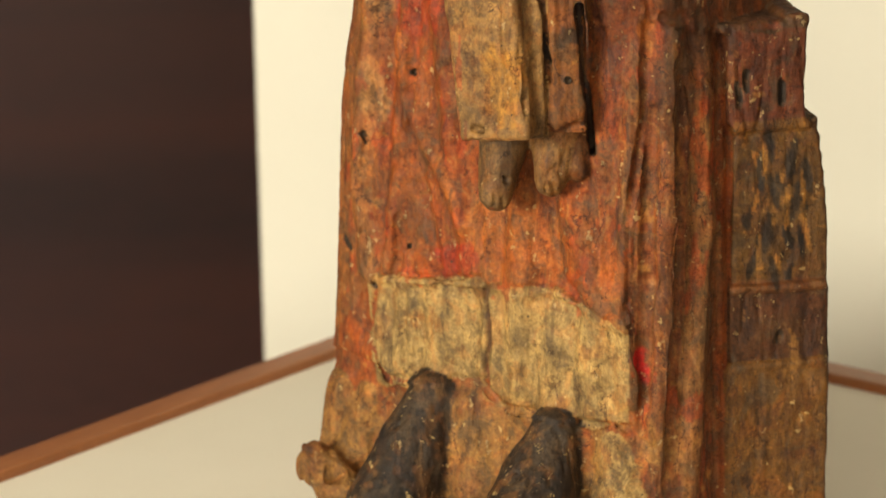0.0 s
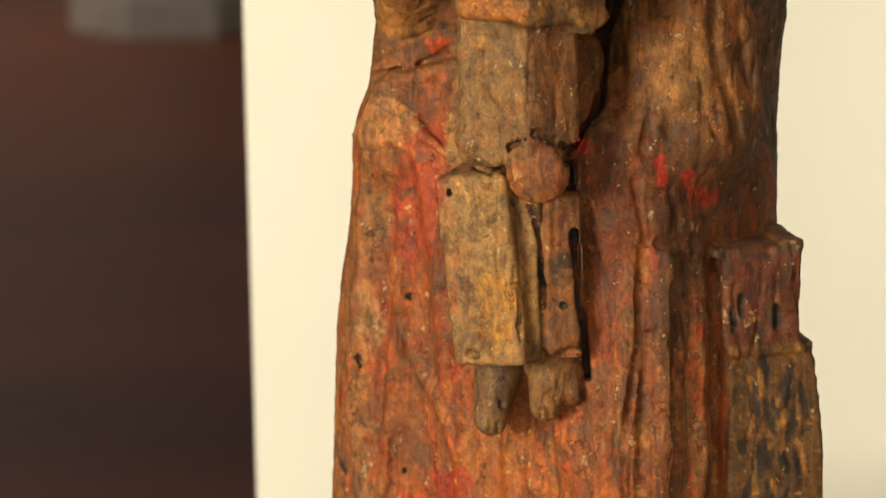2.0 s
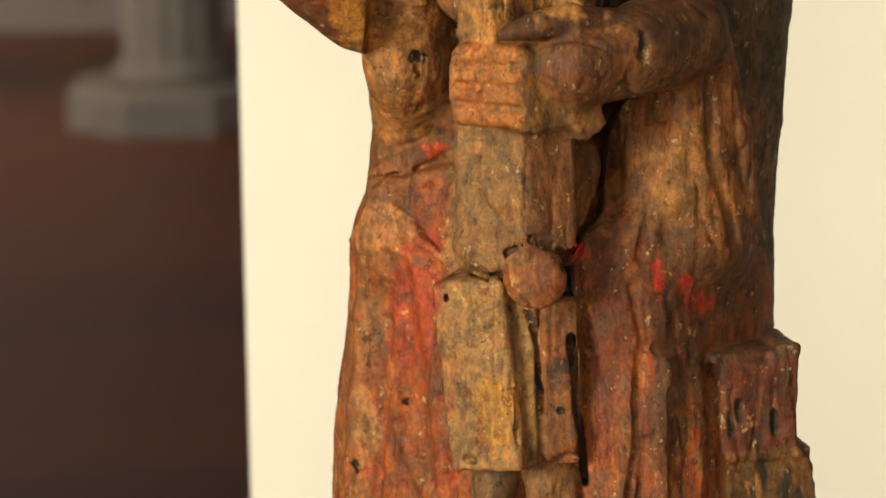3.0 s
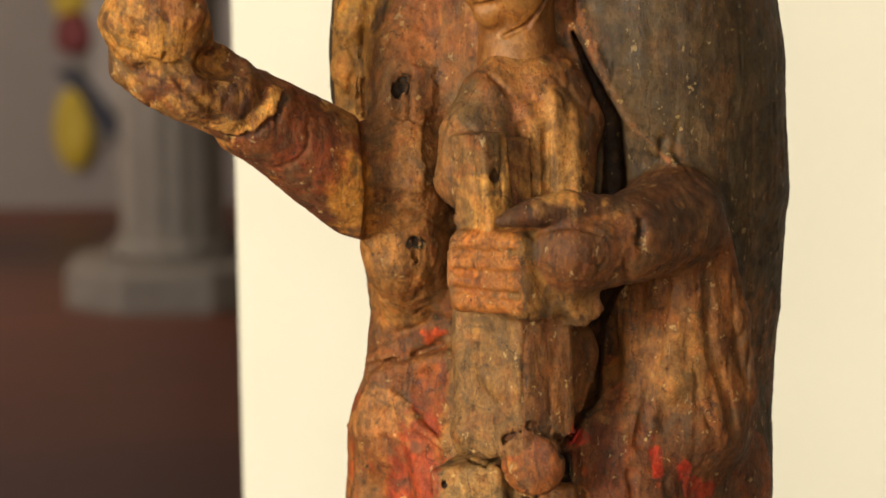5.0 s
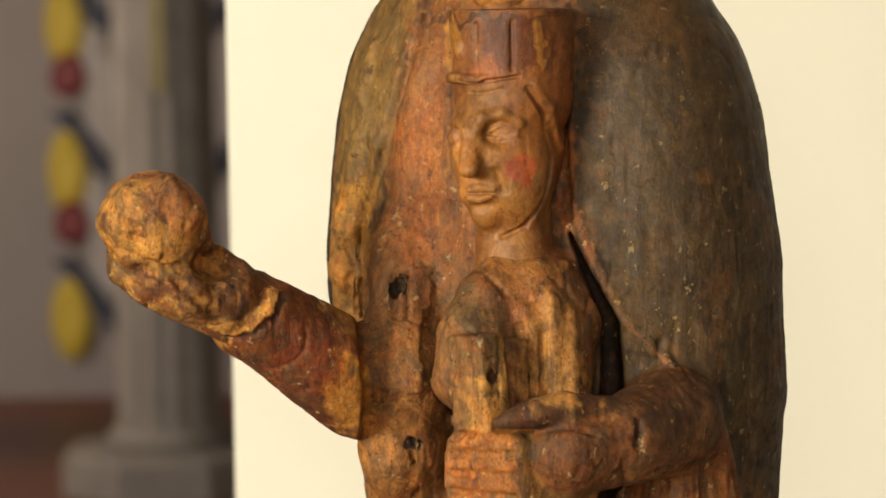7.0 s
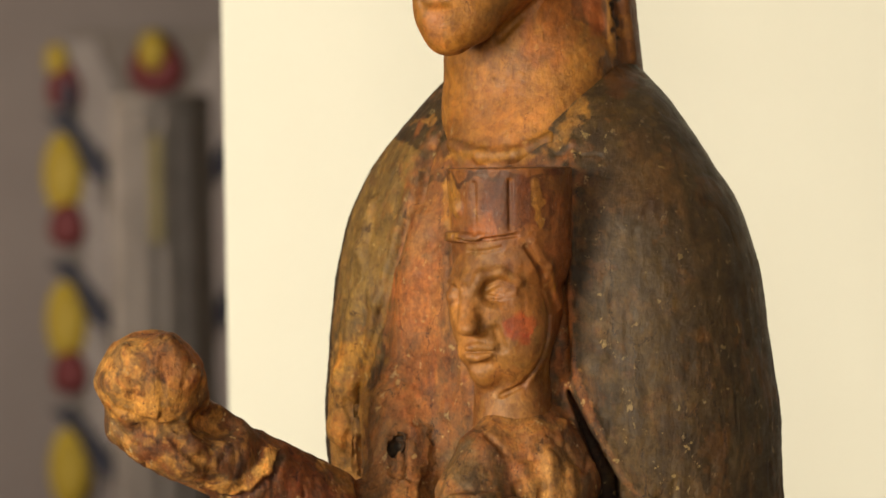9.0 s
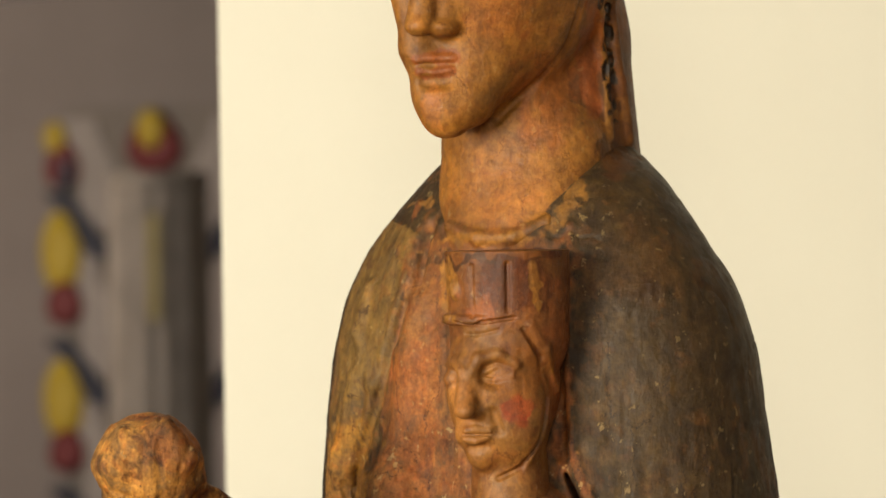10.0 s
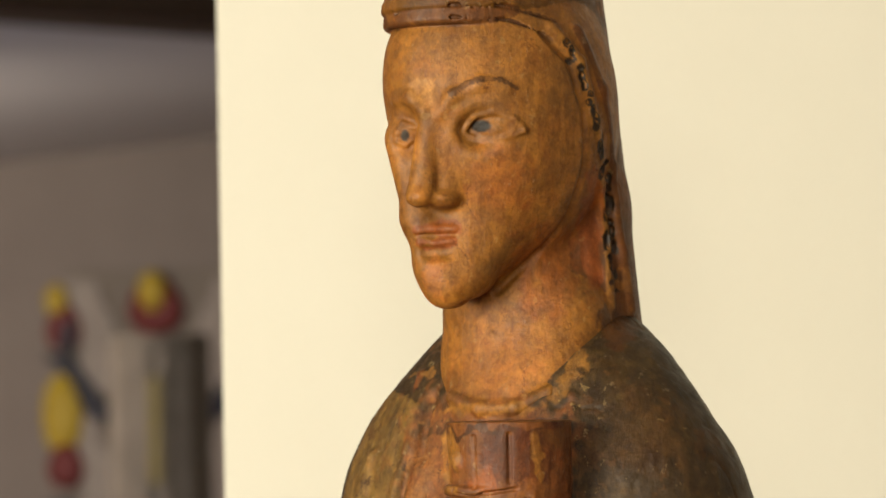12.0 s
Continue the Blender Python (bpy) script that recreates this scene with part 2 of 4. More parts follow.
def loft(z, left, right, depth, ratio, power, paint=None, edge=8.0):
    """An upright body with these outlines, its cross-section a superellipse that faces FRONT."""
    z, left, right, depth, ratio, power = [np.array(v, float) * np.ones(len(z)) for v in (z, left, right, depth, ratio, power)]
    fine = np.linspace(z[0], z[-1], 400)

    def soft(v):
        v = np.interp(fine, z, v)
        w = np.ones(13) / 13
        return np.convolve(np.pad(v, 6, mode="edge"), w, mode="valid")
    L, Rr, Dp, Ra, Po = map(soft, (left, right, depth, ratio, power))
    q = Po / (Po - 1)
    hw = (Rr - L) / 2 / (math.cos(YAW) ** q + (Ra * math.sin(YAW)) ** q) ** (1 / q)

    def fn(p):
        zz = p[..., 2]
        it = lambda v: np.interp(zz, fine, v)
        w, n = it(hw), it(Po)
        q0 = p[..., 0] - it((L + Rr) / 2)
        q1 = p[..., 1] - it(Dp)
        u = np.abs(q0 * SIDEWAYS[0] + q1 * SIDEWAYS[1]) / w
        v = np.abs(q0 * FRONT[0] + q1 * FRONT[1]) / (w * it(Ra))
        rho = (u ** n + v ** n) ** (1 / n)
        side = (rho - 1) * w * it(Ra) * 0.9
        cap = np.maximum(zz - z[-1], z[0] - zz) + edge
        side = side + edge
        return np.sqrt(np.maximum(side, 0) ** 2 + np.maximum(cap, 0) ** 2) + np.minimum(np.maximum(side, cap), 0) - edge
    m = max(abs(hw).max() * 1.5, 1)
    cx, cd = (L + Rr).mean() / 2, Dp.mean()
    return Solid(fn, (L.min() - 4, cd - m, z[0] - 2), (Rr.max() + 4, cd + m, z[-1] + 2), paint)


def value_noise(p, size, seed=0):
    """Smooth noise of about -1 to 1 with features of this size."""
    q = p / size
    i = np.floor(q).astype(np.int64)
    f = q - i
    f = f * f * (3 - 2 * f)
    out = 0
    for dx in (0, 1):
        for dy in (0, 1):
            for dz in (0, 1):
                h = ((i[:, 0] + dx) * 73856093) ^ ((i[:, 1] + dy) * 19349663) ^ ((i[:, 2] + dz) * 83492791) ^ (seed * 2654435761)
                h = (h ^ (h >> 13)) * 1274126177 & 0x7FFFFFFF
                r = ((h ^ (h >> 16)) & 0xFFFF) / 32767.5 - 1
                out = out + r * (f[:, 0] if dx else 1 - f[:, 0]) * (f[:, 1] if dy else 1 - f[:, 1]) * (f[:, 2] if dz else 1 - f[:, 2])
    return out


class Carving:
    """A block of wood: solids are put on or cut out, then it is skinned."""

    def __init__(self, lo, hi, h):
        self.lo, self.h = np.array(lo, float), h
        self.n = np.ceil((np.array(hi, float) - self.lo) / h).astype(int) + 1
        self.g = np.full(self.n, 60.0, np.float32)
        self.solids = []

    def _sub(self, s, pad):
        a = np.maximum(np.floor((s.lo - pad - self.lo) / self.h).astype(int), 0)
        b = np.minimum(np.ceil((s.hi + pad - self.lo) / self.h).astype(int) + 1, self.n)
        if (b <= a).any():
            return None, None
        ax = [self.lo[i] + self.h * np.arange(a[i], b[i]) for i in range(3)]
        p = np.stack(np.meshgrid(*ax, indexing="ij"), -1).astype(np.float32)
        return tuple(slice(a[i], b[i]) for i in range(3)), p

    def add(self, s, k=4.0):
        sl, p = self._sub(s, k + 4)
        if sl:
            self.g[sl] = smin(self.g[sl], s.fn(p), k)
            if s.paint:
                self.solids.append(s)
        return self

    def cut(self, s, k=2.0):
        sl, p = self._sub(s, k + 4)
        if sl:
            self.g[sl] = -smin(-self.g[sl], s.fn(p), k)
            if s.paint:
                self.solids.append(s)
        return self

    def skin(self):
        g, n = self.g, self.n
        for i in range(3):                                # close the block at its borders
            sl = [slice(None)] * 3
            for e in (0, -1):
                sl[i] = e
                g[tuple(sl)] = np.maximum(g[tuple(sl)], 0.5)
        ins = g < 0
        cnt = np.zeros(n - 1, np.uint8)
        corners = [(a, b, c) for a in (0, 1) for b in (0, 1) for c in (0, 1)]
        for a, b, c in corners:
            cnt += ins[a:n[0] - 1 + a, b:n[1] - 1 + b, c:n[2] - 1 + c]
        cells = np.argwhere((cnt > 0) & (cnt < 8))
        idx = np.full(n - 1, -1, np.int32)
        idx[tuple(cells.T)] = np.arange(len(cells))
        val = {c: g[cells[:, 0] + c[0], cells[:, 1] + c[1], cells[:, 2] + c[2]] for c in corners}
        acc, num = np.zeros((len(cells), 3)), np.zeros(len(cells))
        for c in corners:
            for ax in range(3):
                if c[ax]:
                    continue
                e = list(c)
                e[ax] = 1
                a, b = val[c], val[tuple(e)]
                m = (a < 0) != (b < 0)
                t = np.where(m, a / np.where(m, a - b, 1), 0)
                q = np.array(c, float)[None, :] + t[:, None] * np.eye(3)[ax]
                acc += q * m[:, None]
                num += m
        verts = self.lo + self.h * (cells + acc / num[:, None])
        quads = []
        for ax in range(3):
            sl0, sl1 = [slice(None)] * 3, [slice(None)] * 3
            sl0[ax], sl1[ax] = slice(0, -1), slice(1, None)
            a, b = ins[tuple(sl0)], ins[tuple(sl1)]
            e = np.argwhere(a != b)
            o1, o2 = [(1, 2), (2, 0), (0, 1)][ax]
            ok = (e[:, o1] > 0) & (e[:, o2] > 0) & (e[:, o1] < n[o1] - 1) & (e[:, o2] < n[o2] - 1)
            e = e[ok]
            flip = a[tuple(e.T)]
            d1, d2 = np.eye(3, dtype=int)[o1], np.eye(3, dtype=int)[o2]
            q = np.stack([idx[tuple((e - d1 * i - d2 * j).T)] for i, j in ((1, 1), (0, 1), (0, 0), (1, 0))], -1)
            q[~flip] = q[~flip][:, ::-1]
            quads.append(q)
        return verts, np.concatenate(quads)

    def paints(self, verts):
        best, col = np.full(len(verts), 1e9), np.zeros((len(verts), 3))
        for s in self.solids:
            near = ((verts > s.lo - 6) & (verts < s.hi + 6)).all(1)
            if near.any():
                d = np.full(len(verts), 1e9)
                d[near] = np.abs(s.fn(verts[near]))
                m = d < best
                best[m], col[m] = d[m], s.paint
        return col


RED, DARK_RED, ORANGE = (0.245, 0.086, 0.018), (0.120, 0.042, 0.016), (0.36, 0.155, 0.046)
BROWN, UMBER, WOOD = (0.145, 0.076, 0.032), (0.080, 0.041, 0.014), (0.235, 0.160, 0.078)
FLESH, BEIGE, GREYWOOD = (0.30, 0.185, 0.066), (0.37, 0.36, 0.285), (0.26, 0.195, 0.125)
MANTLE, MANTLE_PALE, OCHRE = (0.043, 0.034, 0.014), (0.15, 0.13, 0.078), (0.15, 0.092, 0.022)
OLIVE, LEG = (0.120, 0.080, 0.026), (0.295, 0.235, 0.155)
CLOAK, SHADED_SKIN = (0.135, 0.105, 0.062), (0.185, 0.125, 0.045)
BLACK, GOLD, ROSE, TUNIC = (0.026, 0.021, 0.016), (0.36, 0.24, 0.085), (0.28, 0.125, 0.058), (0.205, 0.108, 0.052)


def on(c, x, z, out=0.0):
    """The place on the carving's face seen at (x, z), this far out of the wood."""
    d = np.arange(-185.0, 110.0, 0.5)
    p = np.stack([x * (1 + d / DIST), d, z * (1 + d / DIST)], -1)
    i = np.clip(np.round((p - c.lo) / c.h).astype(int), 0, c.n - 1)
    hit = np.nonzero(c.g[tuple(i.T)] < 0)[0]
    return P(x, z, (d[hit[0]] if len(hit) else 0.0) - out)


def ridge(c, pts, r, out=0.0, paint=None, k=4.0, cut=False):
    q = [on(c, x, z, out) for x, z in pts]
    rs = np.linspace(r[0], r[1], len(q)) if isinstance(r, tuple) else [r] * len(q)
    for a, b, ra, rb in zip(q, q[1:], rs, rs[1:]):
        (c.cut if cut else c.add)(limb(a, b, ra, rb, paint), k)


def groove(c, pts, r, k=1.5, paint=None, out=0.0):
    ridge(c, pts, r, out, paint, k, True)


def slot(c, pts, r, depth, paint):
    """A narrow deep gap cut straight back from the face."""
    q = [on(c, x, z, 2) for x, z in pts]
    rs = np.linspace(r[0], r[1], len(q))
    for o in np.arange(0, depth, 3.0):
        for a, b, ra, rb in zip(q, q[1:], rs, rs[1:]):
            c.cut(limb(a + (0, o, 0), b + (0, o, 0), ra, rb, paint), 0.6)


def facing(deg):
    """Rows x, y (back), z of a shape that faces so far to the west of south."""
    a = radians(deg)
    return np.array(((math.cos(a), -math.sin(a), 0), (math.sin(a), math.cos(a), 0), (0, 0, 1)))


# -- body, throne, arm and child's body --
body = Carving((-175, -190, -683), (200, 105, 70), 1.3)
add, cut = body.add, body.cut
add(loft([-420, -336, -300, -272, -238, -210, -170, -147, -110, -75, -45, -22, -6, 14, 27, 45, 66],
         [-30, -36, -38, -40, -45, -51, -58, -58, -55, -51, -43, -31, -18, 0, 14, 38, 50],
         [163, 164, 165, 168, 170, 172, 170, 170, 165, 161, 152, 138, 128, 115, 103, 84, 72],
         [22] * 13 + [26, 36, 42, 46], 0.60, [3, 3, 2.8, 2.6, 2.5, 2.4, 2.3, 2.3, 2.3, 2.2, 2.2, 2.1, 2.1, 2, 2, 2, 2], MANTLE), 0)
add(loft([-683, -605, -561, -503, -440, -403, -380, -339, -325, -304, -288],
         [-72, -71, -68, -65, -62, -57, -53, -51, -46, -40, -30],
         [166, 166, 165, 164, 163, 162, 160, 158, 155, 148, 138],
         0, 0.60, 5, RED, 14), 6)
# throne: post, seat board, two side panels with mouldings
PANEL = turn_about("Z", -39 - 13, TURNED)                   # the throne's side stands almost square to its front edge


def throne(z0, z1, x0, x1, depth, paint, rnd=2.0, k=1.0):
    kk = 1 + depth / DIST
    c = np.array(((x0 + x1) / 2 * kk, depth, (z0 + z1) / 2 * kk)) + PANEL[1] * 45
    add(block(c, ((x1 - x0) / 2, 45, (z1 - z0) / 2 * kk), rnd, paint, PANEL), k)


throne(-700, -579, 137, 192, -78, OCHRE, 3)
throne(-581, -537, 139, 192, -76, UMBER, 3)
throne(-582, -577, 139, 191, -79, OCHRE, 2)
throne(-540, -535, 140, 191, -78, BROWN, 2)
for k in range(9):
    throne(-538 + 9.7 * k - 4, -538 + 9.7 * (k + 1) + 4, 141, 189.5 - 0.09 * k * k, -73, OLIVE, 0.6, 3)
throne(-538, -450, 141, 146, -77, BROWN, 2)
throne(-454, -447, 140, 181, -76, OCHRE, 2)
throne(-450, -399, 138, 178, -76, DARK_RED, 2)
throne(-402, -396, 132, 178, -76, UMBER, 2)
throne(-398, -392, 167, 179, -72, UMBER, 2)
for k in range(11):                                        # worn gilded carving in the dark panel
    t, s = k % 3, k // 3
    q = P(153 + 13 * t + 3 * math.sin(k * 2.1), -470 - 19 * s - 5 * math.sin(k * 1.3), -74 + 3 * t)
    add(ellipsoid(q, (1.8 + math.sin(k) * 0.7, 2.6, 8 + 4 * math.sin(k * 2.7)), (GOLD, BLACK, BLACK)[(k * 2 + s) % 3], turn_about("Y", (22, -14, 5)[(t + s) % 3], PANEL)), 1.0)
# the side of the robe between its near corner and the throne: long straight folds
ridge(body, [(92, -400), (88, -481), (83, -539), (88, -595)], (4, 7), -2, BROWN)
ridge(body, [(108, -400), (106, -502), (101, -645)], (5, 7), -3.5, BROWN, 6)
ridge(body, [(123, -406), (126, -503), (117, -649)], (5, 7), -3, GREYWOOD, 5)
groove(body, [(115, -418), (114, -533), (108, -649)], 2.5, 3)
groove(body, [(98, -442), (96, -533), (93, -614)], 2.0, 3)

# knees and the robe over the right leg
add(ellipsoid(on(body, -24, -335, -20), (22, 26, 26), RED), 10)
add(ellipsoid(on(body, 83, -361, -20), (24, 26, 40), DARK_RED), 14)
ridge(body, [(-37, -324), (-42, -371), (-47, -424), (-52, -478), (-48, -524)], (7, 5), -1, TUNIC, 5)
ridge(body, [(-17, -333), (-8, -389), (-4, -452), (3, -501), (6, -525)], (6, 4), -1, RED, 6)
ridge(body, [(-28, -401), (-23, -443), (-8, -473), (1, -501)], (5, 4), -1, ORANGE, 6)
ridge(body, [(-31, -473), (-34, -494), (-38, -521)], (4, 5), -1, RED, 5)
ridge(body, [(-38, -316), (-27, -319), (-16, -334), (-1, -346)], (2.2, 1.6), 0.2, (0.32, 0.18, 0.10), 2)
groove(body, [(-32, -377), (-36, -425), (-39, -455), (-43, -521)], 3, 3)
groove(body, [(-19, -377), (-27, -431), (-21, -479), (-12, -522)], (2, 2), 4)
groove(body, [(-48, -454), (-54, -478), (-50, -521)], 1.6, 1)
# the robe between the knees and its right half
ridge(body, [(15, -495), (16, -530)], (8, 10), -4, ORANGE, 6)
ridge(body, [(35, -483), (34, -530)], (9, 11), -4, ORANGE, 6)
ridge(body, [(57, -480), (68, -523), (75, -548)], (8, 10), -4, RED, 6)
groove(body, [(10, -495), (9, -531)], 2.2, 2)
groove(body, [(46, -480), (50, -526), (65, -549)], 2.5, 3)
groove(body, [(92, -361), (98, -391), (93, -454), (85, -502)], 1.8, 2)

# hem: cut back below it, then the folds of the under-tunic
for a, b in (((-48, -529), (8, -533)), ((11, -535), (49, -538)), ((49, -538), (83, -560))):
    ridge(body, [a, b], 1.7, 0.4, WOOD, 2.5)
for pts, r, w in (([(-38, -534), (-36, -579)], 11, BEIGE), ([(-23, -534), (-26, -579)], 12, BEIGE),
                  ([(-6, -537), (-6, -579)], 15, BEIGE), ([(19, -539), (19, -590)], 9, BEIGE),
                  ([(33, -539), (33, -598)], 11, GREYWOOD), ([(53, -546), (53, -597)], 15, BEIGE),
                  ([(72, -560), (72, -599)], 12, BEIGE)):
    ridge(body, pts, r, -r + 1.4, w, 4)
groove(body, [(11, -536), (11, -590)], 2.6, 2)
groove(body, [(-31, -537), (-31, -580)], 1.6, 2)
groove(body, [(-39, -584), (8, -585), (19, -600), (53, -608), (86, -613)], 2.4, 1.5)
groove(body, [(-46, -529), (-49, -561), (-39, -584)], 2.0, 2)
# foot board, shoes and the broken stub beside them
ridge(body, [(-61, -589), (-67, -643)], (13, 16), -9, WOOD, 6)
ridge(body, [(-48, -592), (-55, -621)], (9, 14), -5, WOOD, 6)
ridge(body, [(5, -600), (8, -650)], (14, 18), -8, BROWN, 6)
ridge(body, [(81, -623), (83, -651)], (12, 16), -7, BEIGE, 6)
for (a, b, c) in (((-16, -595), (-26, -621), (-41, -656)), ((48, -618), (39, -641), (30, -667))):
    pa, pb, pc = on(body, *a, 2), on(body, *b, 13), on(body, *c, 34)
    add(limb(pa, pb, 16, 21, BLACK), 3)
    add(limb(pb, pc, 21, 25, BLACK), 5)
stub = P(-75, -633, -8)
add(ellipsoid(stub, (17, 13, 14), WOOD), 3)
add(ellipsoid(P(-79, -622, -12), (7, 8, 6), BROWN), 3)
add(ellipsoid(P(-67, -644, -20), (16, 14, 12), WOOD), 4)
cut(ellipsoid(P(-70, -635, -26), (6, 6, 5)), 2)

# the lap, the robe round the waist and the mantle that falls over the left forearm
add(limb(on(body, -15, -279, -20), on(body, -19, -313, -16), 22, 22, BROWN), 8)
for a, b in (((-38, -300), (1, -284)), ((-36, -310), (1, -300)), ((-31, -267), (1, -261))):
    ridge(body, [a, b], 3.2, -0.5, BROWN, 4)
groove(body, [(-38, -305), (-2, -293)], 1.8, 2)
add(limb(P(116, -235, -74), P(120, -328, -58), 22, 36, BROWN), 10)
ridge(body, [(92, -269), (100, -327), (98, -335)], (6, 8), -4, BROWN, 6)
ridge(body, [(122, -264), (112, -304), (115, -312)], (6, 9), -5, WOOD, 8)
ridge(body, [(138, -241), (147, -282), (154, -322)], (6, 4), -1, BROWN, 6)
groove(body, [(111, -258), (106, -299), (97, -345)], 2.4, 3)
groove(body, [(132, -259), (135, -299), (146, -343)], 2.4, 3)
groove(body, [(106, -394), (161, -398)], 3, 3)

# chest: tunic between the mantle's two edges
for pts in ([(-5, -0), (-12, -37), (-22, -76), (-37, -121), (-47, -160)],
            [(70, -13), (68, -47), (67, -89), (68, -123), (79, -154), (93, -181), (118, -207)]):
    ridge(body, pts, 1.8, -0.5, BROWN, 4)
for pts, r in (([(59, -29), (61, -78), (63, -126)], 4), ([(-0, -11), (-10, -59), (-22, -116)], 3),
               ([(-14, -51), (-28, -99), (-43, -144)], 3)):
    groove(body, pts, r, 4)
ridge(body, [(-4, -51), (-9, -76), (-16, -127), (-19, -182), (-20, -256)], (5, 10), -4, TUNIC, 9)
ridge(body, [(-36, -87), (-44, -129), (-48, -153)], (6, 8), -2, MANTLE_PALE, 6)
ridge(body, [(-30, -42), (-36, -64), (-30, -90)], 3, -0.5, MANTLE_PALE, 4)
ridge(body, [(-32, -139), (-31, -181), (-30, -233)], (5, 7), -1, WOOD, 5)
groove(body, [(-26, -150), (-26, -181), (-24, -204)], 2.4, 2)
groove(body, [(-13, -162), (-16, -190)], 2.0, 2)
groove(body, [(-39, -133), (-40, -178)], 1.8, 2)
ridge(body, [(-4, -230), (-2, -259), (3, -274)], (8, 6), -2, TUNIC, 5)

slot(body, [(-23, -149), (-22, -179)], (1.4, 2.6), 9, UMBER)
slot(body, [(-12, -155), (-14, -187)], (1.6, 1.2), 8, UMBER)
slot(body, [(-39, -134), (-40, -175)], (1.0, 1.2), 6, UMBER)

# right arm: sleeve, cuff, wrist and closed hand
elbow, cuff, wrist, fist = P(-40, -210, -48), P(-95, -174, -88), P(-109, -165, -98), P(-142, -128, -118)
sleeve = limb(elbow, cuff, 27.5, 20.5, (0.15, 0.062, 0.024))
whole_sleeve = sleeve.fn
sleeve.fn = lambda p: np.maximum(whole_sleeve(p), p[..., 0] / (1 + p[..., 1] / DIST) + 38.5 + 0.12 * np.abs(p[..., 2] + 205))
add(sleeve, 1.5)
# broken wood of the chest that stands before the sleeve's end
add(limb(P(-17, -146, -14), P(-20, -205, -38), 15, 20, (0.27, 0.175, 0.10)), 14)
add(limb(P(-20, -205, -38), P(-21, -246, -26), 20, 17, (0.33, 0.215, 0.11)), 14)
add(limb(P(-21, -246, -26), P(-17, -300, 30), 17, 10, (0.33, 0.215, 0.11)), 14)
for pts in ([(-40, -293), (-22, -287), (-2, -280)], [(-40, -305), (-22, -300), (-2, -294)]):
    groove(body, pts, 1.6, 2.5)
cut(ellipsoid(on(body, -23, -163, 1), (1.7, 8, 2.8), BLACK), 0.8)
groove(body, [(-38, -120), (-36, -168)], 1.3, 0.8, UMBER)
groove(body, [(-21, -226), (-15, -245), (-13, -268)], 1.6, 1)
cut(ellipsoid(on(body, -15, -241, 0), (1.7, 6, 2.2), BLACK), 0.6)

add(limb(cuff + (elbow - cuff) * 0.02, cuff + (elbow - cuff) * 0.05, 21.2, 21.4, (0.19, 0.085, 0.035)), 1.2)
add(limb(wrist, P(-135, -150, -112), 20, 21, BROWN), 3)
add(ellipsoid(fist, (24, 23, 23), WOOD), 5)
for dx, dy, dz, r in ((-7, -6, 4, 15.5), (6, -8, 6, 15.5), (-1, -8, -4, 15), (8, -3, -2, 15.5), (-6, 1, -4, 15), (2, 3, 7, 15)):
    add(block(fist + (dx, dy, dz), (r, r, r * 0.95), 9, WOOD if dx < 0 else (0.24, 0.14, 0.062), turn_about("X", dx * 9, turn_about("Z", dz * 7))), 4)
add(limb(P(-154, -150, -116), P(-127, -165, -118), 11, 12, WOOD), 6)
cut(ellipsoid(P(-108, -149, -118), (13, 16, 9)), 4)
groove(body, [(-159, -141), (-144, -149), (-124, -152)], 1.6, 2)
groove(body, [(-135, -153), (-121, -168), (-108, -176)], 1.4, 2)

# child: torso, mantle, skirt, legs and feet
add(ellipsoid(P(41, -203, -78), (35, 29, 56), WOOD), 6)
add(limb(P(36, -172, -76), P(42, -188, -76), 22, 30, (0.30, 0.20, 0.11)), 6)
add(limb(P(50, -153, -70), P(68, -178, -78), 12, 14, BROWN), 8)
cloak = [(P(31, -157, -82), 11), (P(24, -171, -91), 15), (P(18, -189, -98), 17.5), (P(13, -207, -103), 17.5)]
for (a, ra), (b, rb) in zip(cloak, cloak[1:]):
    add(limb(a, b, ra, rb, CLOAK), 6)
add(limb(P(58, -162, -80), P(67, -183, -84), 10, 11.5, BROWN), 4)
add(limb(P(67, -183, -84), P(63, -223, -98), 11, 10, BROWN), 4)
for pts, r in (([(42, -174), (47, -217)], 4), ([(56, -171), (57, -217)], 5), ([(65, -177), (65, -220)], 4)):
    ridge(body, pts, r, -1, WOOD, 3)
groove(body, [(52, -183), (51, -220)], 2, 2)
groove(body, [(40, -183), (40, -217)], 2, 2)
groove(body, [(25, -158), (34, -167), (50, -170)], 1.2, 1.5)
skirt = np.array((39.0 * 0.926, -134, -312 * 0.926))
add(block(skirt - facing(34)[0] * 21 + facing(34)[1] * 28, (21, 28, 40), 5, (0.205, 0.155, 0.098), facing(34)), 2)
add(block(skirt + facing(-24)[0] * 14 + facing(-24)[1] * 24, (15, 24, 36), 5, BROWN, facing(-24)), 3)
add(limb(P(56, -298, -98), P(53, -334, -98), 20, 15, BROWN), 6)
down = np.array((-0.12, 0.0, 1.0)) / math.sqrt(1.0144)         # the shins lean outwards
shin = np.stack([np.cross(facing(26)[1], down), facing(26)[1], down])
add(block(P(20, -402, -94), (19, 17, 47), 3, LEG, shin), 2)
add(block(P(38, -408, -92), (7, 16, 42), 3, LEG, facing(5)), 1)
add(block(P(54, -406, -92), (9.5, 15, 41), 3.5, (0.20, 0.105, 0.04), facing(-5)), 1.5)
add(ellipsoid(P(43, -354, -126), (15.5, 8, 16.5), (0.25, 0.115, 0.042), facing(18)), 1)
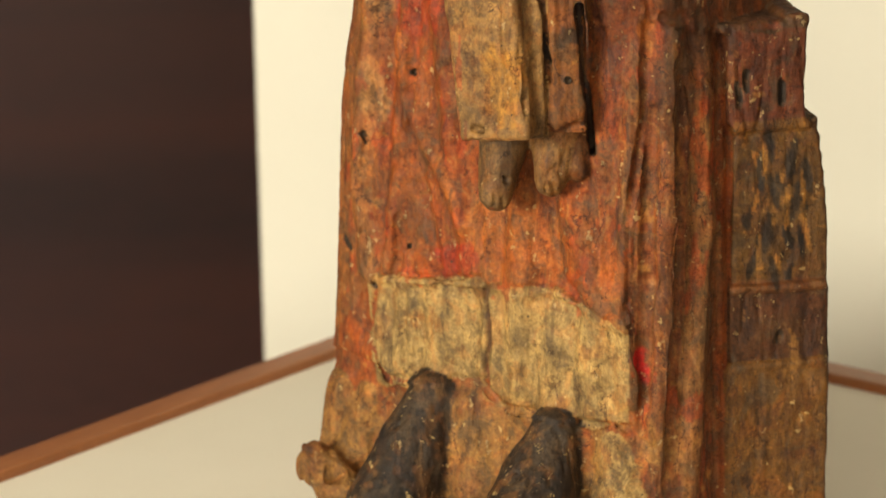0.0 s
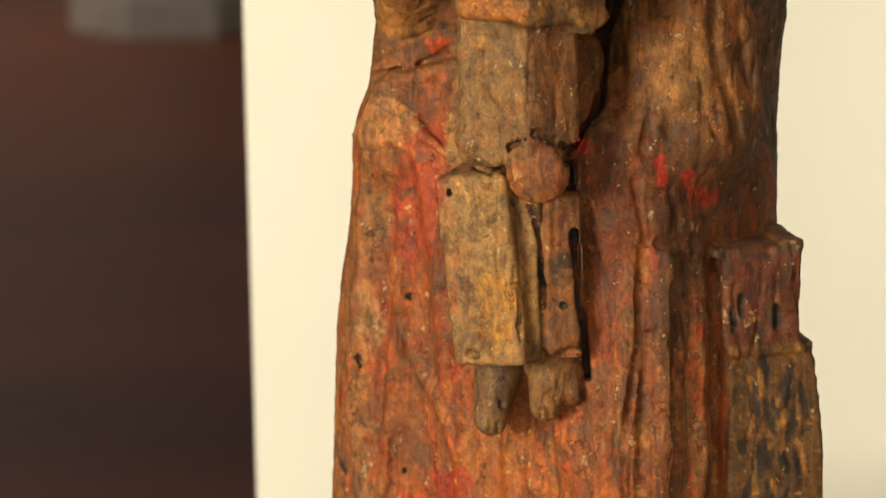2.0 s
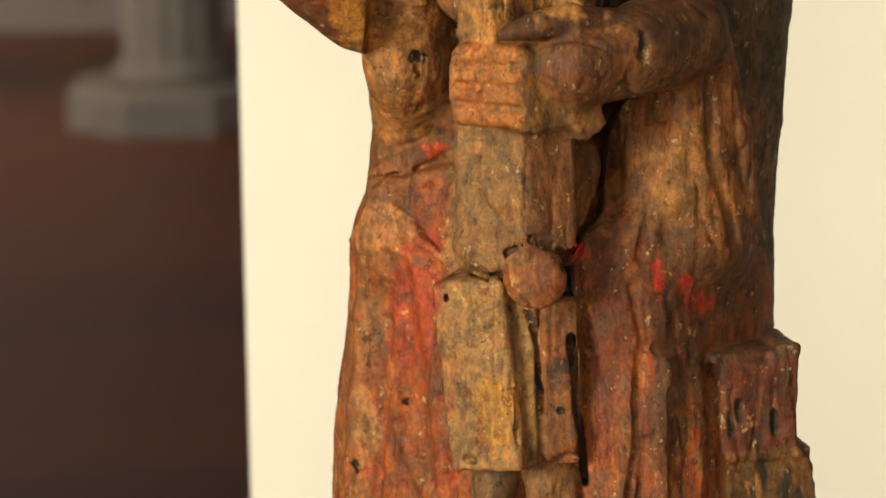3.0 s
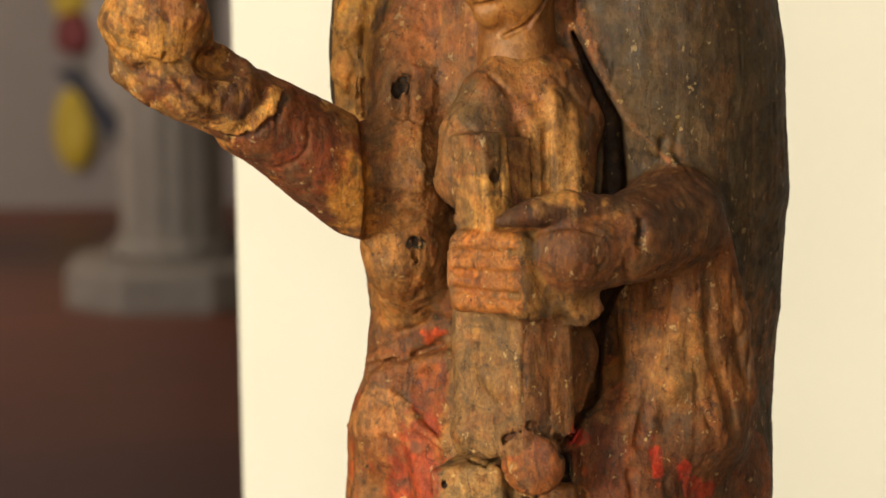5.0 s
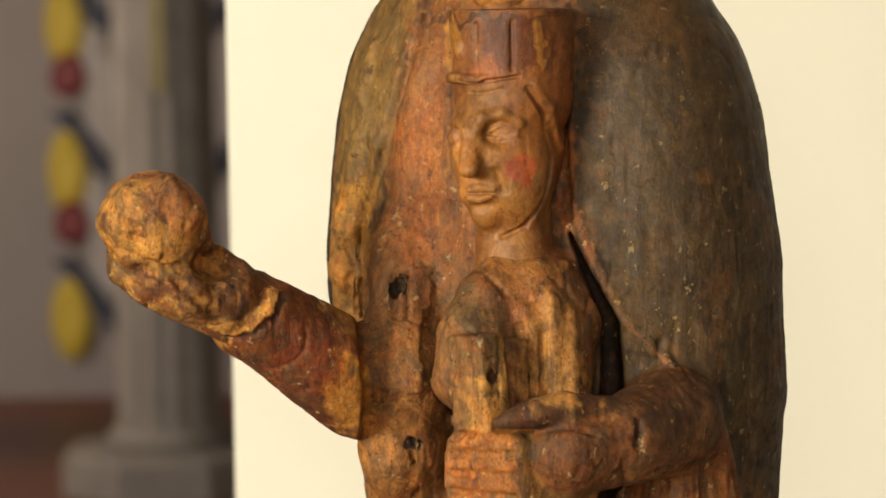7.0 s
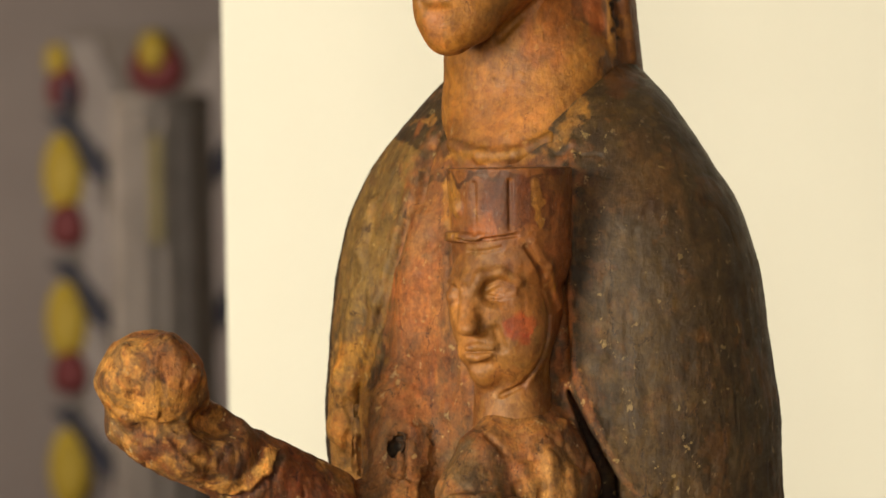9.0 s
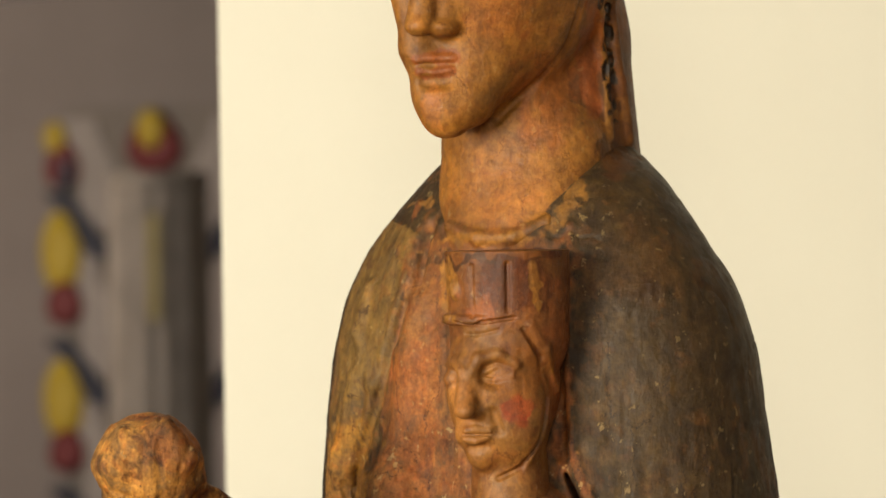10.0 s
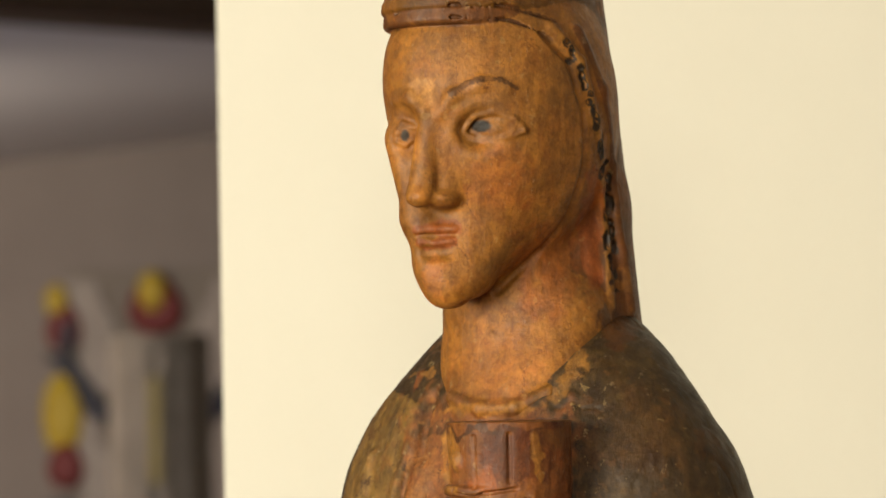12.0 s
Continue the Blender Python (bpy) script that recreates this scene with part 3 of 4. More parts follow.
groove(body, [(26, -356), (29, -342), (42, -335.5), (56, -341), (60, -356)], 1.6, 0.6, UMBER)
groove(body, [(30, -371), (40, -374), (44, -390), (45, -425)], 1.7, 0.6, UMBER)
groove(body, [(-3, -353), (17, -355), (26, -352)], 1.6, 1)
groove(body, [(32, -378), (34, -444)], 1.3, 1.2)
groove(body, [(7, -450), (45, -451), (63, -448)], 2.4, 1)
add(ellipsoid(on(body, 9, -338, -2.5), (8, 5, 6), BROWN), 4)
add(ellipsoid(on(body, 27, -316, -2.5), (5, 4, 5), WOOD), 3)
add(limb(P(23, -455, -84), P(18, -484, -92), 12.5, 9, (0.165, 0.125, 0.080)), 2)
add(limb(P(49, -456, -88), P(46, -477, -96), 13, 8.5, (0.22, 0.155, 0.085)), 2)
add(limb(P(58, -457, -90), P(60, -471, -94), 7, 6, BROWN), 3)
for x, z in ((13, -483), (17, -485), (21, -486)):
    groove(body, [(x, z), (x, z - 6)], 1.0, 1)
groove(body, [(12, -476), (24, -477)], 0.9, 1.5)
groove(body, [(43, -480), (43, -486)], 1.0, 1)
groove(body, [(47, -479), (48, -485)], 1.0, 1)
# deep gap beside the child, its walls painted near black for the shade inside
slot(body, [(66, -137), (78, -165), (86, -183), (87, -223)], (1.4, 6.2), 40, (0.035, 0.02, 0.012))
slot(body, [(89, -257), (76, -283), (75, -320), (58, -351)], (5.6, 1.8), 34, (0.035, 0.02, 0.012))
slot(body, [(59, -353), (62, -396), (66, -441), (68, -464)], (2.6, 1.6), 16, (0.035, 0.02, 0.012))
# the book
tip = turn_about("Y", 6, turn_about("Z", 12))
add(block(P(19, -212, -122), (13, 8, 24), 2, (0.42, 0.31, 0.15), tip), 1)
add(block(P(34, -211, -112), (9, 7, 21), 3, BROWN, tip), 1)
cut(ellipsoid(P(25, -209, -131), (2, 4, 4), UMBER), 1)
cut(ellipsoid(P(-4, -209, -80), (9, 12, 12), UMBER), 3)

# left arm and hand that hold the child
add(limb(P(115, -232, -84), P(92, -241, -118), 25, 21, UMBER), 6)
add(limb(P(95, -241, -118), P(64, -246, -136), 18, 19, BROWN), 5)
knuckle = np.array((38.0 * 0.917, -150, -259 * 0.917))
fingers, back = facing(30), facing(-30)
# fingers painted as the lit side, hand's back darker as the side in shade
add(block(knuckle - fingers[0] * 20 + fingers[1] * 13, (20.5, 13, 19.5), 6, (0.36, 0.19, 0.068), fingers), 1.5)
add(block(knuckle + back[0] * 15 + back[1] * 13 - UP * 1.5, (15.5, 13, 20.5), 6, SHADED_SKIN, turn_about("Y", 3, back)), 3)
add(limb(P(58, -255, -128), P(97, -240, -112), 18, 15, SHADED_SKIN, 1.25), 6)
for a, b in (((5, -246), (36, -247)), ((5, -256), (36, -258)), ((5, -265), (36, -269))):
    groove(body, [a, ((a[0] + b[0]) / 2, (a[1] + b[1]) / 2 - 0.6), b], 1.9, 1.2)
add(limb(P(96, -231, -118), P(62, -226, -138), 10, 9, UMBER), 3)
add(limb(P(62, -226, -138), P(45, -227, -146), 9, 6.5, UMBER), 2)
add(limb(P(45, -227, -146), P(29, -231, -150), 6.5, 3.2, UMBER), 2)
groove(body, [(42, -237), (60, -234), (78, -237)], 1.4, 1.5)
add(block(P(66, -273, -126), (9, 10, 9), 2.5, WOOD, turn_about("Y", 30, back)), 3)
groove(body, [(99, -232), (98, -244)], 2.2, 0.8, BLACK)
groove(body, [(108, -255), (131, -254)], 1.6, 1.0)
# worm holes and cracks
for x, z in ((-23, -419), (55, -425), (-20, -159), (-15, -239), (-28, -512), (-47, -532), (-2, -365)):
    cut(ellipsoid(on(body, x, z), (1.3, 3, 1.6), BLACK), 0.5)
for pts in ([(147, -422), (147, -431)], [(165, -428), (165, -438)], [(142, -428), (143, -439)], [(166, -562), (165, -566)],
            [(180, -396), (179, -446)], [(43, -402), (46, -414)], [(-62, -506), (-58, -512)], [(-51, -451), (-48, -454)]):
    groove(body, pts, 1.6, 0.6, BLACK)

# -- the crowned head with its veil --
head = Carving((-32, -100, -45), (116, 92, 206), 0.9)
add = head.add
HC = np.array((40.0, -4.0, 118.0))


def hl(x, y, z):
    """A place in the head: x to its left, y to the back, z up."""
    return HC + SIDEWAYS * x - FRONT * y + UP * z


add(ellipsoid(hl(0, 0, 12), (50, 66, 80), FLESH), 0)
add(ellipsoid(hl(-7, -2, 26), (46, 66, 60), FLESH), 6)
for p0, p1 in (((-12, 117), (-4, 77)), ((-4, 77), (2, 54)), ((2, 54), (11, 43))):
    add(limb(P(*p0, -38), P(*p1, -40), 9, 8, FLESH), 7)
add(limb(hl(0, -4, -10), hl(2, -37, -66), 44, 16, FLESH), 12)
add(limb(np.array((42, 12, 96.0)), np.array((44, 14, 2.0)), 35, 38, FLESH), 5)
add(limb(np.array((44, 14, 2.0)), np.array((44, 4, -26.0)), 38, 40, FLESH), 6)
add(limb(np.array((62, 4, 24.0)), np.array((54, -8, -20.0)), 30, 31, FLESH), 8)
ridge(head, [(10, -12), (24, -18), (41, -18), (58, -11), (78, 4)], 3, 0, OCHRE, 3)
# veil and braid
add(limb(np.array((52, 26, 186.0)), np.array((60, 30, 80.0)), 39, 42.5, BROWN), 4)
add(limb(np.array((60, 30, 80.0)), np.array((64, 30, 14.0)), 42.5, 44, BROWN), 4)
for pts, r, w in (([(63, 172), (77, 154), (84, 125), (86, 92), (88, 65), (90, 33)], 2.0, GOLD),
                  ([(76, 169), (87, 140), (91, 101), (96, 58), (100, 30)], 3.2, BROWN)):
    ridge(head, pts, r, -0.8, w, 4)
# forehead band and crown
add(loft([169, 178], [-21, -20], [87, 86], -3, 1.45, 2.0, BROWN, 3), 1.0)
add(loft([176, 184], [-22, -21], [87, 86], -3, 1.45, 2.0, OCHRE, 3), 0.6)
add(loft([183, 206], [-20, -20], [87, 84], -3, 1.45, 2.0, BROWN, 2), 0.6)
# features
for (x, z), r in (((30, 121), (16, 9, 10)), ((-9, 120), (9, 7, 10))):
    head.cut(ellipsoid(on(head, x, z, 4), r), 6)
for (x, z), r in (((30, 122), (12, 7, 7.5)), ((-11, 120), (9, 7, 7.5))):
    add(ellipsoid(on(head, x, z, -4.5), r, FLESH), 2)
add(limb(on(head, 2, 134, -4), on(head, -3, 92, 9), 5, 7, FLESH), 5)
add(ellipsoid(on(head, -4, 88, -2.5), (7, 7, 5), FLESH), 3)
add(limb(on(head, 8, 121, -6.5), on(head, 8, 90, -3.5), 5, 7.5, FLESH), 5)
add(limb(on(head, 9, 114, -7), on(head, 9, 92, -3.5), 6, 7.5, FLESH), 5)
add(ellipsoid(on(head, 8, 87, -2), (7, 8, 4.5), FLESH), 3)
ridge(head, [(6, 129), (13, 138), (27, 144), (41, 142)], (2.0, 1.1), -0.6, FLESH, 5)
ridge(head, [(13, 140), (21, 145), (30, 147), (38, 146), (46, 141)], 0.55, 0.0, (0.11, 0.066, 0.032), 0.8)
ridge(head, [(-2, 131), (-8, 138), (-15, 137)], (2.6, 2), 0, FLESH, 4)
ridge(head, [(18, 120), (24, 128), (34, 130), (44, 126), (49, 121)], 1.3, -0.1, FLESH, 1.5)
ridge(head, [(19, 119), (28, 116), (39, 117), (49, 120)], 1.0, -0.1, FLESH, 1.5)
ridge(head, [(-15, 120), (-12, 125), (-6, 123)], 1.4, 0.2, FLESH, 1.5)
ridge(head, [(-15, 116), (-11, 114), (-7, 117)], 1.2, 0.2, FLESH, 1.5)
add(ellipsoid(on(head, 9, 69, -12), (16, 10.5, 11), FLESH), 8)
ridge(head, [(-5, 71), (2, 72), (13, 72)], (1.7, 1.0), -0.4, ROSE, 2.5)
ridge(head, [(-4, 65), (3, 64), (11, 66)], (1.8, 1.0), -0.4, ROSE, 2.5)
groove(head, [(-6, 69), (2, 69), (13, 69)], 0.8, 0.8)
groove(head, [(-1, 60), (7, 59)], 2.4, 5)
add(ellipsoid(on(head, 7, 46, -11), (11, 11, 13), FLESH), 6)
groove(head, [(59, 168), (71, 155), (79, 129), (78, 101), (69, 76), (54, 59), (34, 41), (17, 34)], (1.0, 2.0), 2.5)
groove(head, [(-14, 180), (14, 184), (42, 183), (65, 175)], 0.9, 1, UMBER)
groove(head, [(-16, 172), (14, 178), (42, 176), (63, 166)], 0.8, 1, UMBER)
for k in range(30):                                       # dark notches in the braid
    z = 164 - 4.3 * k
    x = np.interp(z, (38, 60, 90, 118, 140, 164), (93, 91, 89.5, 87, 81, 71)) + 1.3 * math.sin(k * 2.4)
    deep = 1.6 if 52 < z < 108 else 1.0
    head.cut(ellipsoid(on(head, x, z, 0.2), (1.2 * deep, 1.8, (2.0 + 1.2 * math.sin(k * 1.7)) * deep), BLACK), 0.5)

# -- the child's crowned head --
small = Carving((-10, -130, -155), (72, -22, 12), 0.65)
add = small.add
KC = P(35, -94, -72)


def kl(x, y, z):
    return KC + SIDEWAYS * x - FRONT * y + UP * z


add(ellipsoid(kl(0, 0, 4), (25, 31, 40), WOOD), 0)
add(limb(kl(0, -4, -8), kl(0, -16, -29), 21, 8.5, WOOD), 6)
add(limb(kl(0, 4, -14), P(38, -163, -72), 17, 20, WOOD), 4)
add(limb(kl(2, 3, 26), kl(2, 2, 68), 28.5, 30, (0.125, 0.055, 0.026)), 1)
small.cut(block(kl(0, 0, 96), (60, 60, 29), 0.5, UMBER), 0.5)
add(loft([KC[2] + 32, KC[2] + 37], [5, 5], [58, 58], KC[1], 1.05, 2, OCHRE, 2), 1)
add(ellipsoid(P(40, -108, -82), (17, 17, 23), WOOD), 6)
ridge(small, [(49, -62), (57, -74), (61, -94), (60, -114), (57, -128)], 1.6, -0.5, GOLD, 2.5)
groove(small, [(46, -64), (54, -78), (57, -98), (54, -118), (43, -133), (32, -138)], 1.2, 1.5)
groove(small, [(11, -60), (26, -60), (41, -58)], 0.8, 1)
groove(small, [(17, -66), (25, -66), (33, -64)], 0.7, 1)
for (x, z), r in (((32, -86), (10, 6, 7)), ((10, -88), (7, 6, 7))):
    small.cut(ellipsoid(on(small, x, z, 2.5), r), 4)
for (x, z), r in (((32, -85), (7, 4, 4.2)), ((10, -88), (5, 4, 4.2))):
    add(ellipsoid(on(small, x, z, -2.4), r, WOOD), 1.5)
add(limb(on(small, 17, -81, -3), on(small, 16, -101, 5), 4, 5, WOOD), 4)
add(ellipsoid(on(small, 16, -104, -2), (5.5, 5, 4), WOOD), 2)
add(ellipsoid(on(small, 22, -105, -1.5), (4, 4, 3), WOOD), 2)
ridge(small, [(19, -85), (23, -78), (33, -76), (42, -81)], 2, 0, WOOD, 2.5)
ridge(small, [(6, -81), (11, -80), (14, -84)], 1.6, 0, WOOD, 2.5)
ridge(small, [(26, -85), (32, -82), (40, -85)], 1.1, 0.1, WOOD, 1)
ridge(small, [(25, -88), (32, -89), (40, -87)], 1.0, 0.1, WOOD, 1)
add(ellipsoid(on(small, 20, -116, -4), (10, 7, 7), WOOD), 4)
ridge(small, [(16, -114), (21, -113), (28, -114)], 1.3, -0.2, ROSE, 1.5)
ridge(small, [(16, -118), (21, -119), (27, -117)], 1.3, -0.2, ROSE, 1.5)
groove(small, [(15, -116), (21, -116), (28, -116)], 0.7, 0.8)
groove(small, [(30, -105), (33, -114)], 1.4, 3)
groove(small, [(18, -123), (26, -122)], 1.4, 3)
add(ellipsoid(on(small, 13, -44, -1), (4.5, 3, 5), ROSE), 1)
for pts in ([(20, -32), (20, -57)], [(38, -31), (38, -55)], [(9, -37), (9, -58)]):
    groove(small, pts, 1.0, 1)


# paint that lies in patches
PATCHES, FIELDS = [], []


def dab(x, z, half_width, half_height, slant, paint, power):
    PATCHES.append((x, z, half_width, half_height, slant, paint, power))


def field(outline, paint, power, lift=0.0):
    """Paint within an outline; the wood there stands this much proud of the rest."""
    FIELDS.append((outline, paint, power, lift))


def inside(x, z, outline):
    hit = np.zeros(len(x), bool)
    for (x0, z0), (x1, z1) in zip(outline, outline[1:] + outline[:1]):
        if z0 != z1:
            hit ^= ((z0 > z) != (z1 > z)) & (x < (x1 - x0) * (z - z0) / (z1 - z0) + x0)
    return hit


# large fields of paint: mantle and tunic over the chest, lap, knee, robe and what shows below its hem
field([(-32, -28), (-20, -8), (-6, -16), (-13, -35), (-24, -117), (-34, -127), (-60, -150), (-60, -80), (-46, -45)], (0.185, 0.155, 0.080), 0.85, 0.6)
field([(-60, -122), (-34, -122), (-36, -172), (-60, -174)], (0.40, 0.28, 0.12), 0.65)
field([(-12, -34), (4, -30), (5, -60), (8, -104), (24, -138), (20, -152), (-2, -150), (-24, -120)], (0.32, 0.205, 0.125), 0.75)
field([(-41, -283), (0, -283), (0, -309), (-22, -318), (-41, -314)], (0.20, 0.105, 0.052), 0.7)
field([(-50, -335), (-31, -337), (-30, -380), (-44, -430), (-46, -526), (-70, -562), (-68, -440)], (0.27, 0.15, 0.075), 0.7)
field([(-50, -334), (-40, -315), (-30, -316), (-22, -319), (-4, -344), (-16, -350), (-30, -338), (-45, -344)], (0.40, 0.25, 0.15), 0.85, 0.9)
field([(0, -283), (38, -283), (37, -318), (29, -340), (24, -353), (-2, -351)], (0.205, 0.155, 0.098), 0.9)
field([(38, -283), (73, -285), (75, -320), (58, -350), (46, -338), (37, -330)], (0.165, 0.095, 0.042), 0.85, -1.2)
field([(92, -395), (93, -441), (86, -502), (84, -552), (99, -620), (103, -670), (134, -670), (134, -400)], (0.165, 0.072, 0.030), 0.6, -1.6)
field([(121, -440), (129, -445), (130, -527), (121, -640), (110, -640), (115, -565), (117, -500)], (0.25, 0.175, 0.115), 0.8)
field([(-46, -512), (10, -516), (13, -521), (36, -522), (52, -524), (88, -550), (86, -562), (53, -537), (36, -534), (13, -534), (10, -528), (-46, -526)], RED, 0.0, 1.3)
field([(-45, -527), (11, -530), (11, -585), (-34, -584), (-37, -577), (-45, -574)], BEIGE, 1.0)
field([(10.6, -531), (13.4, -532), (13.4, -586), (10.6, -586)], (0.13, 0.085, 0.045), 0.9, -2.0)
field([(14, -535), (36, -535), (53, -538), (86, -563), (86, -611), (29, -602), (14, -586)], BEIGE, 1.0)
field([(-78, -560), (-46, -575), (-36, -587), (12, -588), (29, -605), (86, -614), (100, -624), (100, -690), (-95, -690)], (0.36, 0.28, 0.16), 0.0, -1.8)

# splintered wood of the chest, each splinter with its own height
field([(-34, -149), (-25, -148), (-25, -171), (-33, -173)], (0.27, 0.20, 0.15), 0.85, 0.5)
field([(-25, -155), (-15, -154), (-15, -178), (-19, -181), (-25, -174)], (0.15, 0.085, 0.04), 0.8, -2.6)
field([(-21, -166), (-17, -165), (-16, -182), (-21, -181)], (0.32, 0.21, 0.11), 0.8, 2.0)
field([(-15, -152), (-4, -153), (-4, -176), (-9, -181), (-15, -180)], (0.24, 0.13, 0.065), 0.85, 2.2)
field([(-9, -176), (-2, -172), (-1, -206), (-8, -210)], (0.17, 0.09, 0.045), 0.85, -1.2)
field([(-24, -182), (-10, -180), (-10, -214), (-16, -216), (-23, -200)], (0.38, 0.275, 0.17), 0.85, 1.8)
field([(-17, -209), (-6, -214), (8, -230), (2, -235), (-10, -228), (-18, -218)], (0.30, 0.24, 0.17), 0.8, 1.2)
field([(-11, -228), (2, -238), (3, -264), (-4, -264), (-8, -245)], (0.40, 0.21, 0.115), 0.85, 0.6)
field([(-46, -138), (-40, -140), (-38, -178), (-51, -171), (-46, -155)], (0.24, 0.145, 0.055), 0.85, -2.6)
field([(-36, -236), (-20, -238), (-18, -262), (-26, -285), (-38, -270)], (0.36, 0.24, 0.12), 0.8, 0.8)
# pale worn ring and dark joint at the sleeve's cuff
field([(-116, -181), (-109, -184), (-96, -183), (-84, -174), (-79, -163), (-84, -161), (-89, -170), (-99, -177), (-109, -179)], (0.62, 0.47, 0.24), 0.95, 0.8)
field([(-108, -188), (-94, -187), (-82, -178), (-76, -168), (-79, -164), (-84, -175), (-95, -184), (-108, -185)], (0.07, 0.03, 0.015), 0.9, -1.5)
# painted facets of the child's crown
field([(3, -29), (9, -29), (10, -54), (4, -55)], (0.40, 0.23, 0.08), 0.8)
field([(16, -47), (25, -47), (25, -58), (16, -58)], (0.42, 0.20, 0.065), 0.8)
field([(10, -37), (17, -37), (17, -48), (10, -48)], (0.36, 0.16, 0.14), 0.8)

dab(27, -37, 44, 34, 0, TUNIC, 1.0)
dab(23, -88, 46, 50, 0, TUNIC, 1.0)
dab(11, -144, 56, 50, 0, TUNIC, 1.0)
dab(-13, -210, 30, 70, 0, (0.25, 0.155, 0.085), 0.8)
dab(117, -299, 46, 60, 0, (0.22, 0.125, 0.055), 0.9)
dab(121, -362, 44, 40, 0, (0.12, 0.065, 0.032), 0.8)
dab(8, -625, 96, 36, 0, (0.27, 0.20, 0.105), 0.9)
dab(-2, -519, 13, 9, 0, (0.36, 0.030, 0.016), 0.6)
dab(92, -577, 3, 14, 0, (0.45, 0.012, 0.012), 1.0)
dab(-27, -440, 16, 40, 0, RED, 0.7)
dab(33, -513, 24, 22, 0, ORANGE, 0.8)
dab(77, -532, 12, 24, 0, ORANGE, 0.7)
dab(-8, -288, 7, 4, 10, (0.60, 0.12, 0.02), 1.0)
dab(-8, -316, 9, 14, 0, RED, 0.8)
dab(-17, -363, 12, 40, -8, (0.33, 0.055, 0.022), 0.7)
dab(66, -342, 6, 6, 30, (0.42, 0.02, 0.015), 0.9)
dab(106, -356, 4, 9, 0, (0.45, 0.05, 0.015), 1.0)
dab(119, -360, 4, 7, 0, (0.45, 0.05, 0.015), 1.0)
dab(128, -371, 7, 6, 0, (0.38, 0.04, 0.015), 0.7)
dab(-45, -433, 6, 17, 0, (0.34, 0.24, 0.17), 0.8)
dab(-38, -377, 6, 14, 0, (0.30, 0.20, 0.13), 0.6)
dab(22, -428, 10, 18, 0, (0.42, 0.29, 0.09), 0.8)
dab(53, -402, 6, 5, 0, BLACK, 0.8)
dab(118, -306, 22, 22, 0, (0.34, 0.25, 0.15), 0.6)
dab(80, -391, 12, 52, 0, DARK_RED, 0.7)
dab(95, -402, 3, 9, 0, ORANGE, 0.9)
dab(112, -421, 12, 40, 0, UMBER, 0.6)
dab(130, -415, 12, 20, 0, BROWN, 0.5)
dab(-45, -133, 12, 42, -6, (0.42, 0.30, 0.13), 0.6)
dab(-11, -114, 16, 34, 6, (0.28, 0.14, 0.07), 0.8)
dab(-10, -105, 15, 46, -6, (0.29, 0.15, 0.075), 0.8)
dab(63, -78, 5, 56, 0, (0.26, 0.125, 0.065), 0.9)
dab(-36, -76, 14, 34, 0, (0.20, 0.17, 0.09), 0.8)
dab(-40, -121, 12, 10, 0, (0.50, 0.36, 0.10), 0.7)
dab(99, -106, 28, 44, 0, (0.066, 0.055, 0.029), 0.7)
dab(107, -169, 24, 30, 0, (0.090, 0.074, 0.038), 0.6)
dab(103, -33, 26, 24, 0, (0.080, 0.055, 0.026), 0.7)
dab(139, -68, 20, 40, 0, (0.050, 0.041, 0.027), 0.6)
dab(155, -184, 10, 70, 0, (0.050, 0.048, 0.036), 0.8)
dab(54, -199, 19, 30, 0, (0.50, 0.36, 0.20), 0.9)
field([(24, -150), (30, -160), (29, -185), (31, -207), (-5, -207), (0, -188), (9, -167)], CLOAK, 0.95)
dab(15, -171, 13, 14, -30, CLOAK, 0.9)
dab(35, -151, 16, 16, 0, (0.36, 0.20, 0.09), 0.8)
dab(62, -153, 3, 3, 0, (0.42, 0.27, 0.15), 0.9)
dab(-27, -250, 18, 30, 0, (0.36, 0.23, 0.115), 0.7)
dab(-47, -153, 9, 34, 0, (0.36, 0.26, 0.12), 0.7)
dab(-126, -116, 18, 12, 0, (0.30, 0.16, 0.07), 0.6)
dab(-145, -142, 24, 9, -20, (0.58, 0.41, 0.17), 0.8)
dab(-159, -124, 7, 14, 0, (0.52, 0.36, 0.16), 0.8)
dab(-47, -216, 12, 20, 0, (0.46, 0.29, 0.085), 1.0)
dab(-68, -198, 20, 12, -30, (0.20, 0.060, 0.024), 0.7)
dab(-2, 141, 8, 9, 0, (0.48, 0.34, 0.20), 0.8)
dab(27, 123, 5.2, 3.2, 0, (0.016, 0.017, 0.022), 1.0)
dab(-11, 119, 2.2, 3.0, 0, (0.03, 0.03, 0.03), 1.0)
dab(38, 96, 20, 20, 0, (0.32, 0.14, 0.055), 0.4)
dab(56, 53, 18, 26, 0, (0.28, 0.115, 0.036), 0.6)
# highlight of the mother's chin, painted as a paler spot
dab(1, 47, 6, 12, 0, (0.44, 0.23, 0.095), 0.7)
dab(33, 6, 28, 20, 0, (0.38, 0.21, 0.08), 0.6)
dab(82, 72, 6, 30, 0, (0.32, 0.12, 0.05), 0.7)
dab(32, -85, 5, 3, 0, (0.22, 0.16, 0.13), 0.8)
dab(28, -98, 24, 36, 0, (0.29, 0.195, 0.095), 0.8)
dab(34, -150, 16, 16, 0, (0.33, 0.22, 0.11), 0.8)
dab(43, -104, 8, 7, 0, (0.34, 0.030, 0.018), 1.0)
dab(15, -99, 6, 20, 0, (0.38, 0.23, 0.11), 0.7)
dab(31, -28, 30, 2.6, 0, UMBER, 1.0)
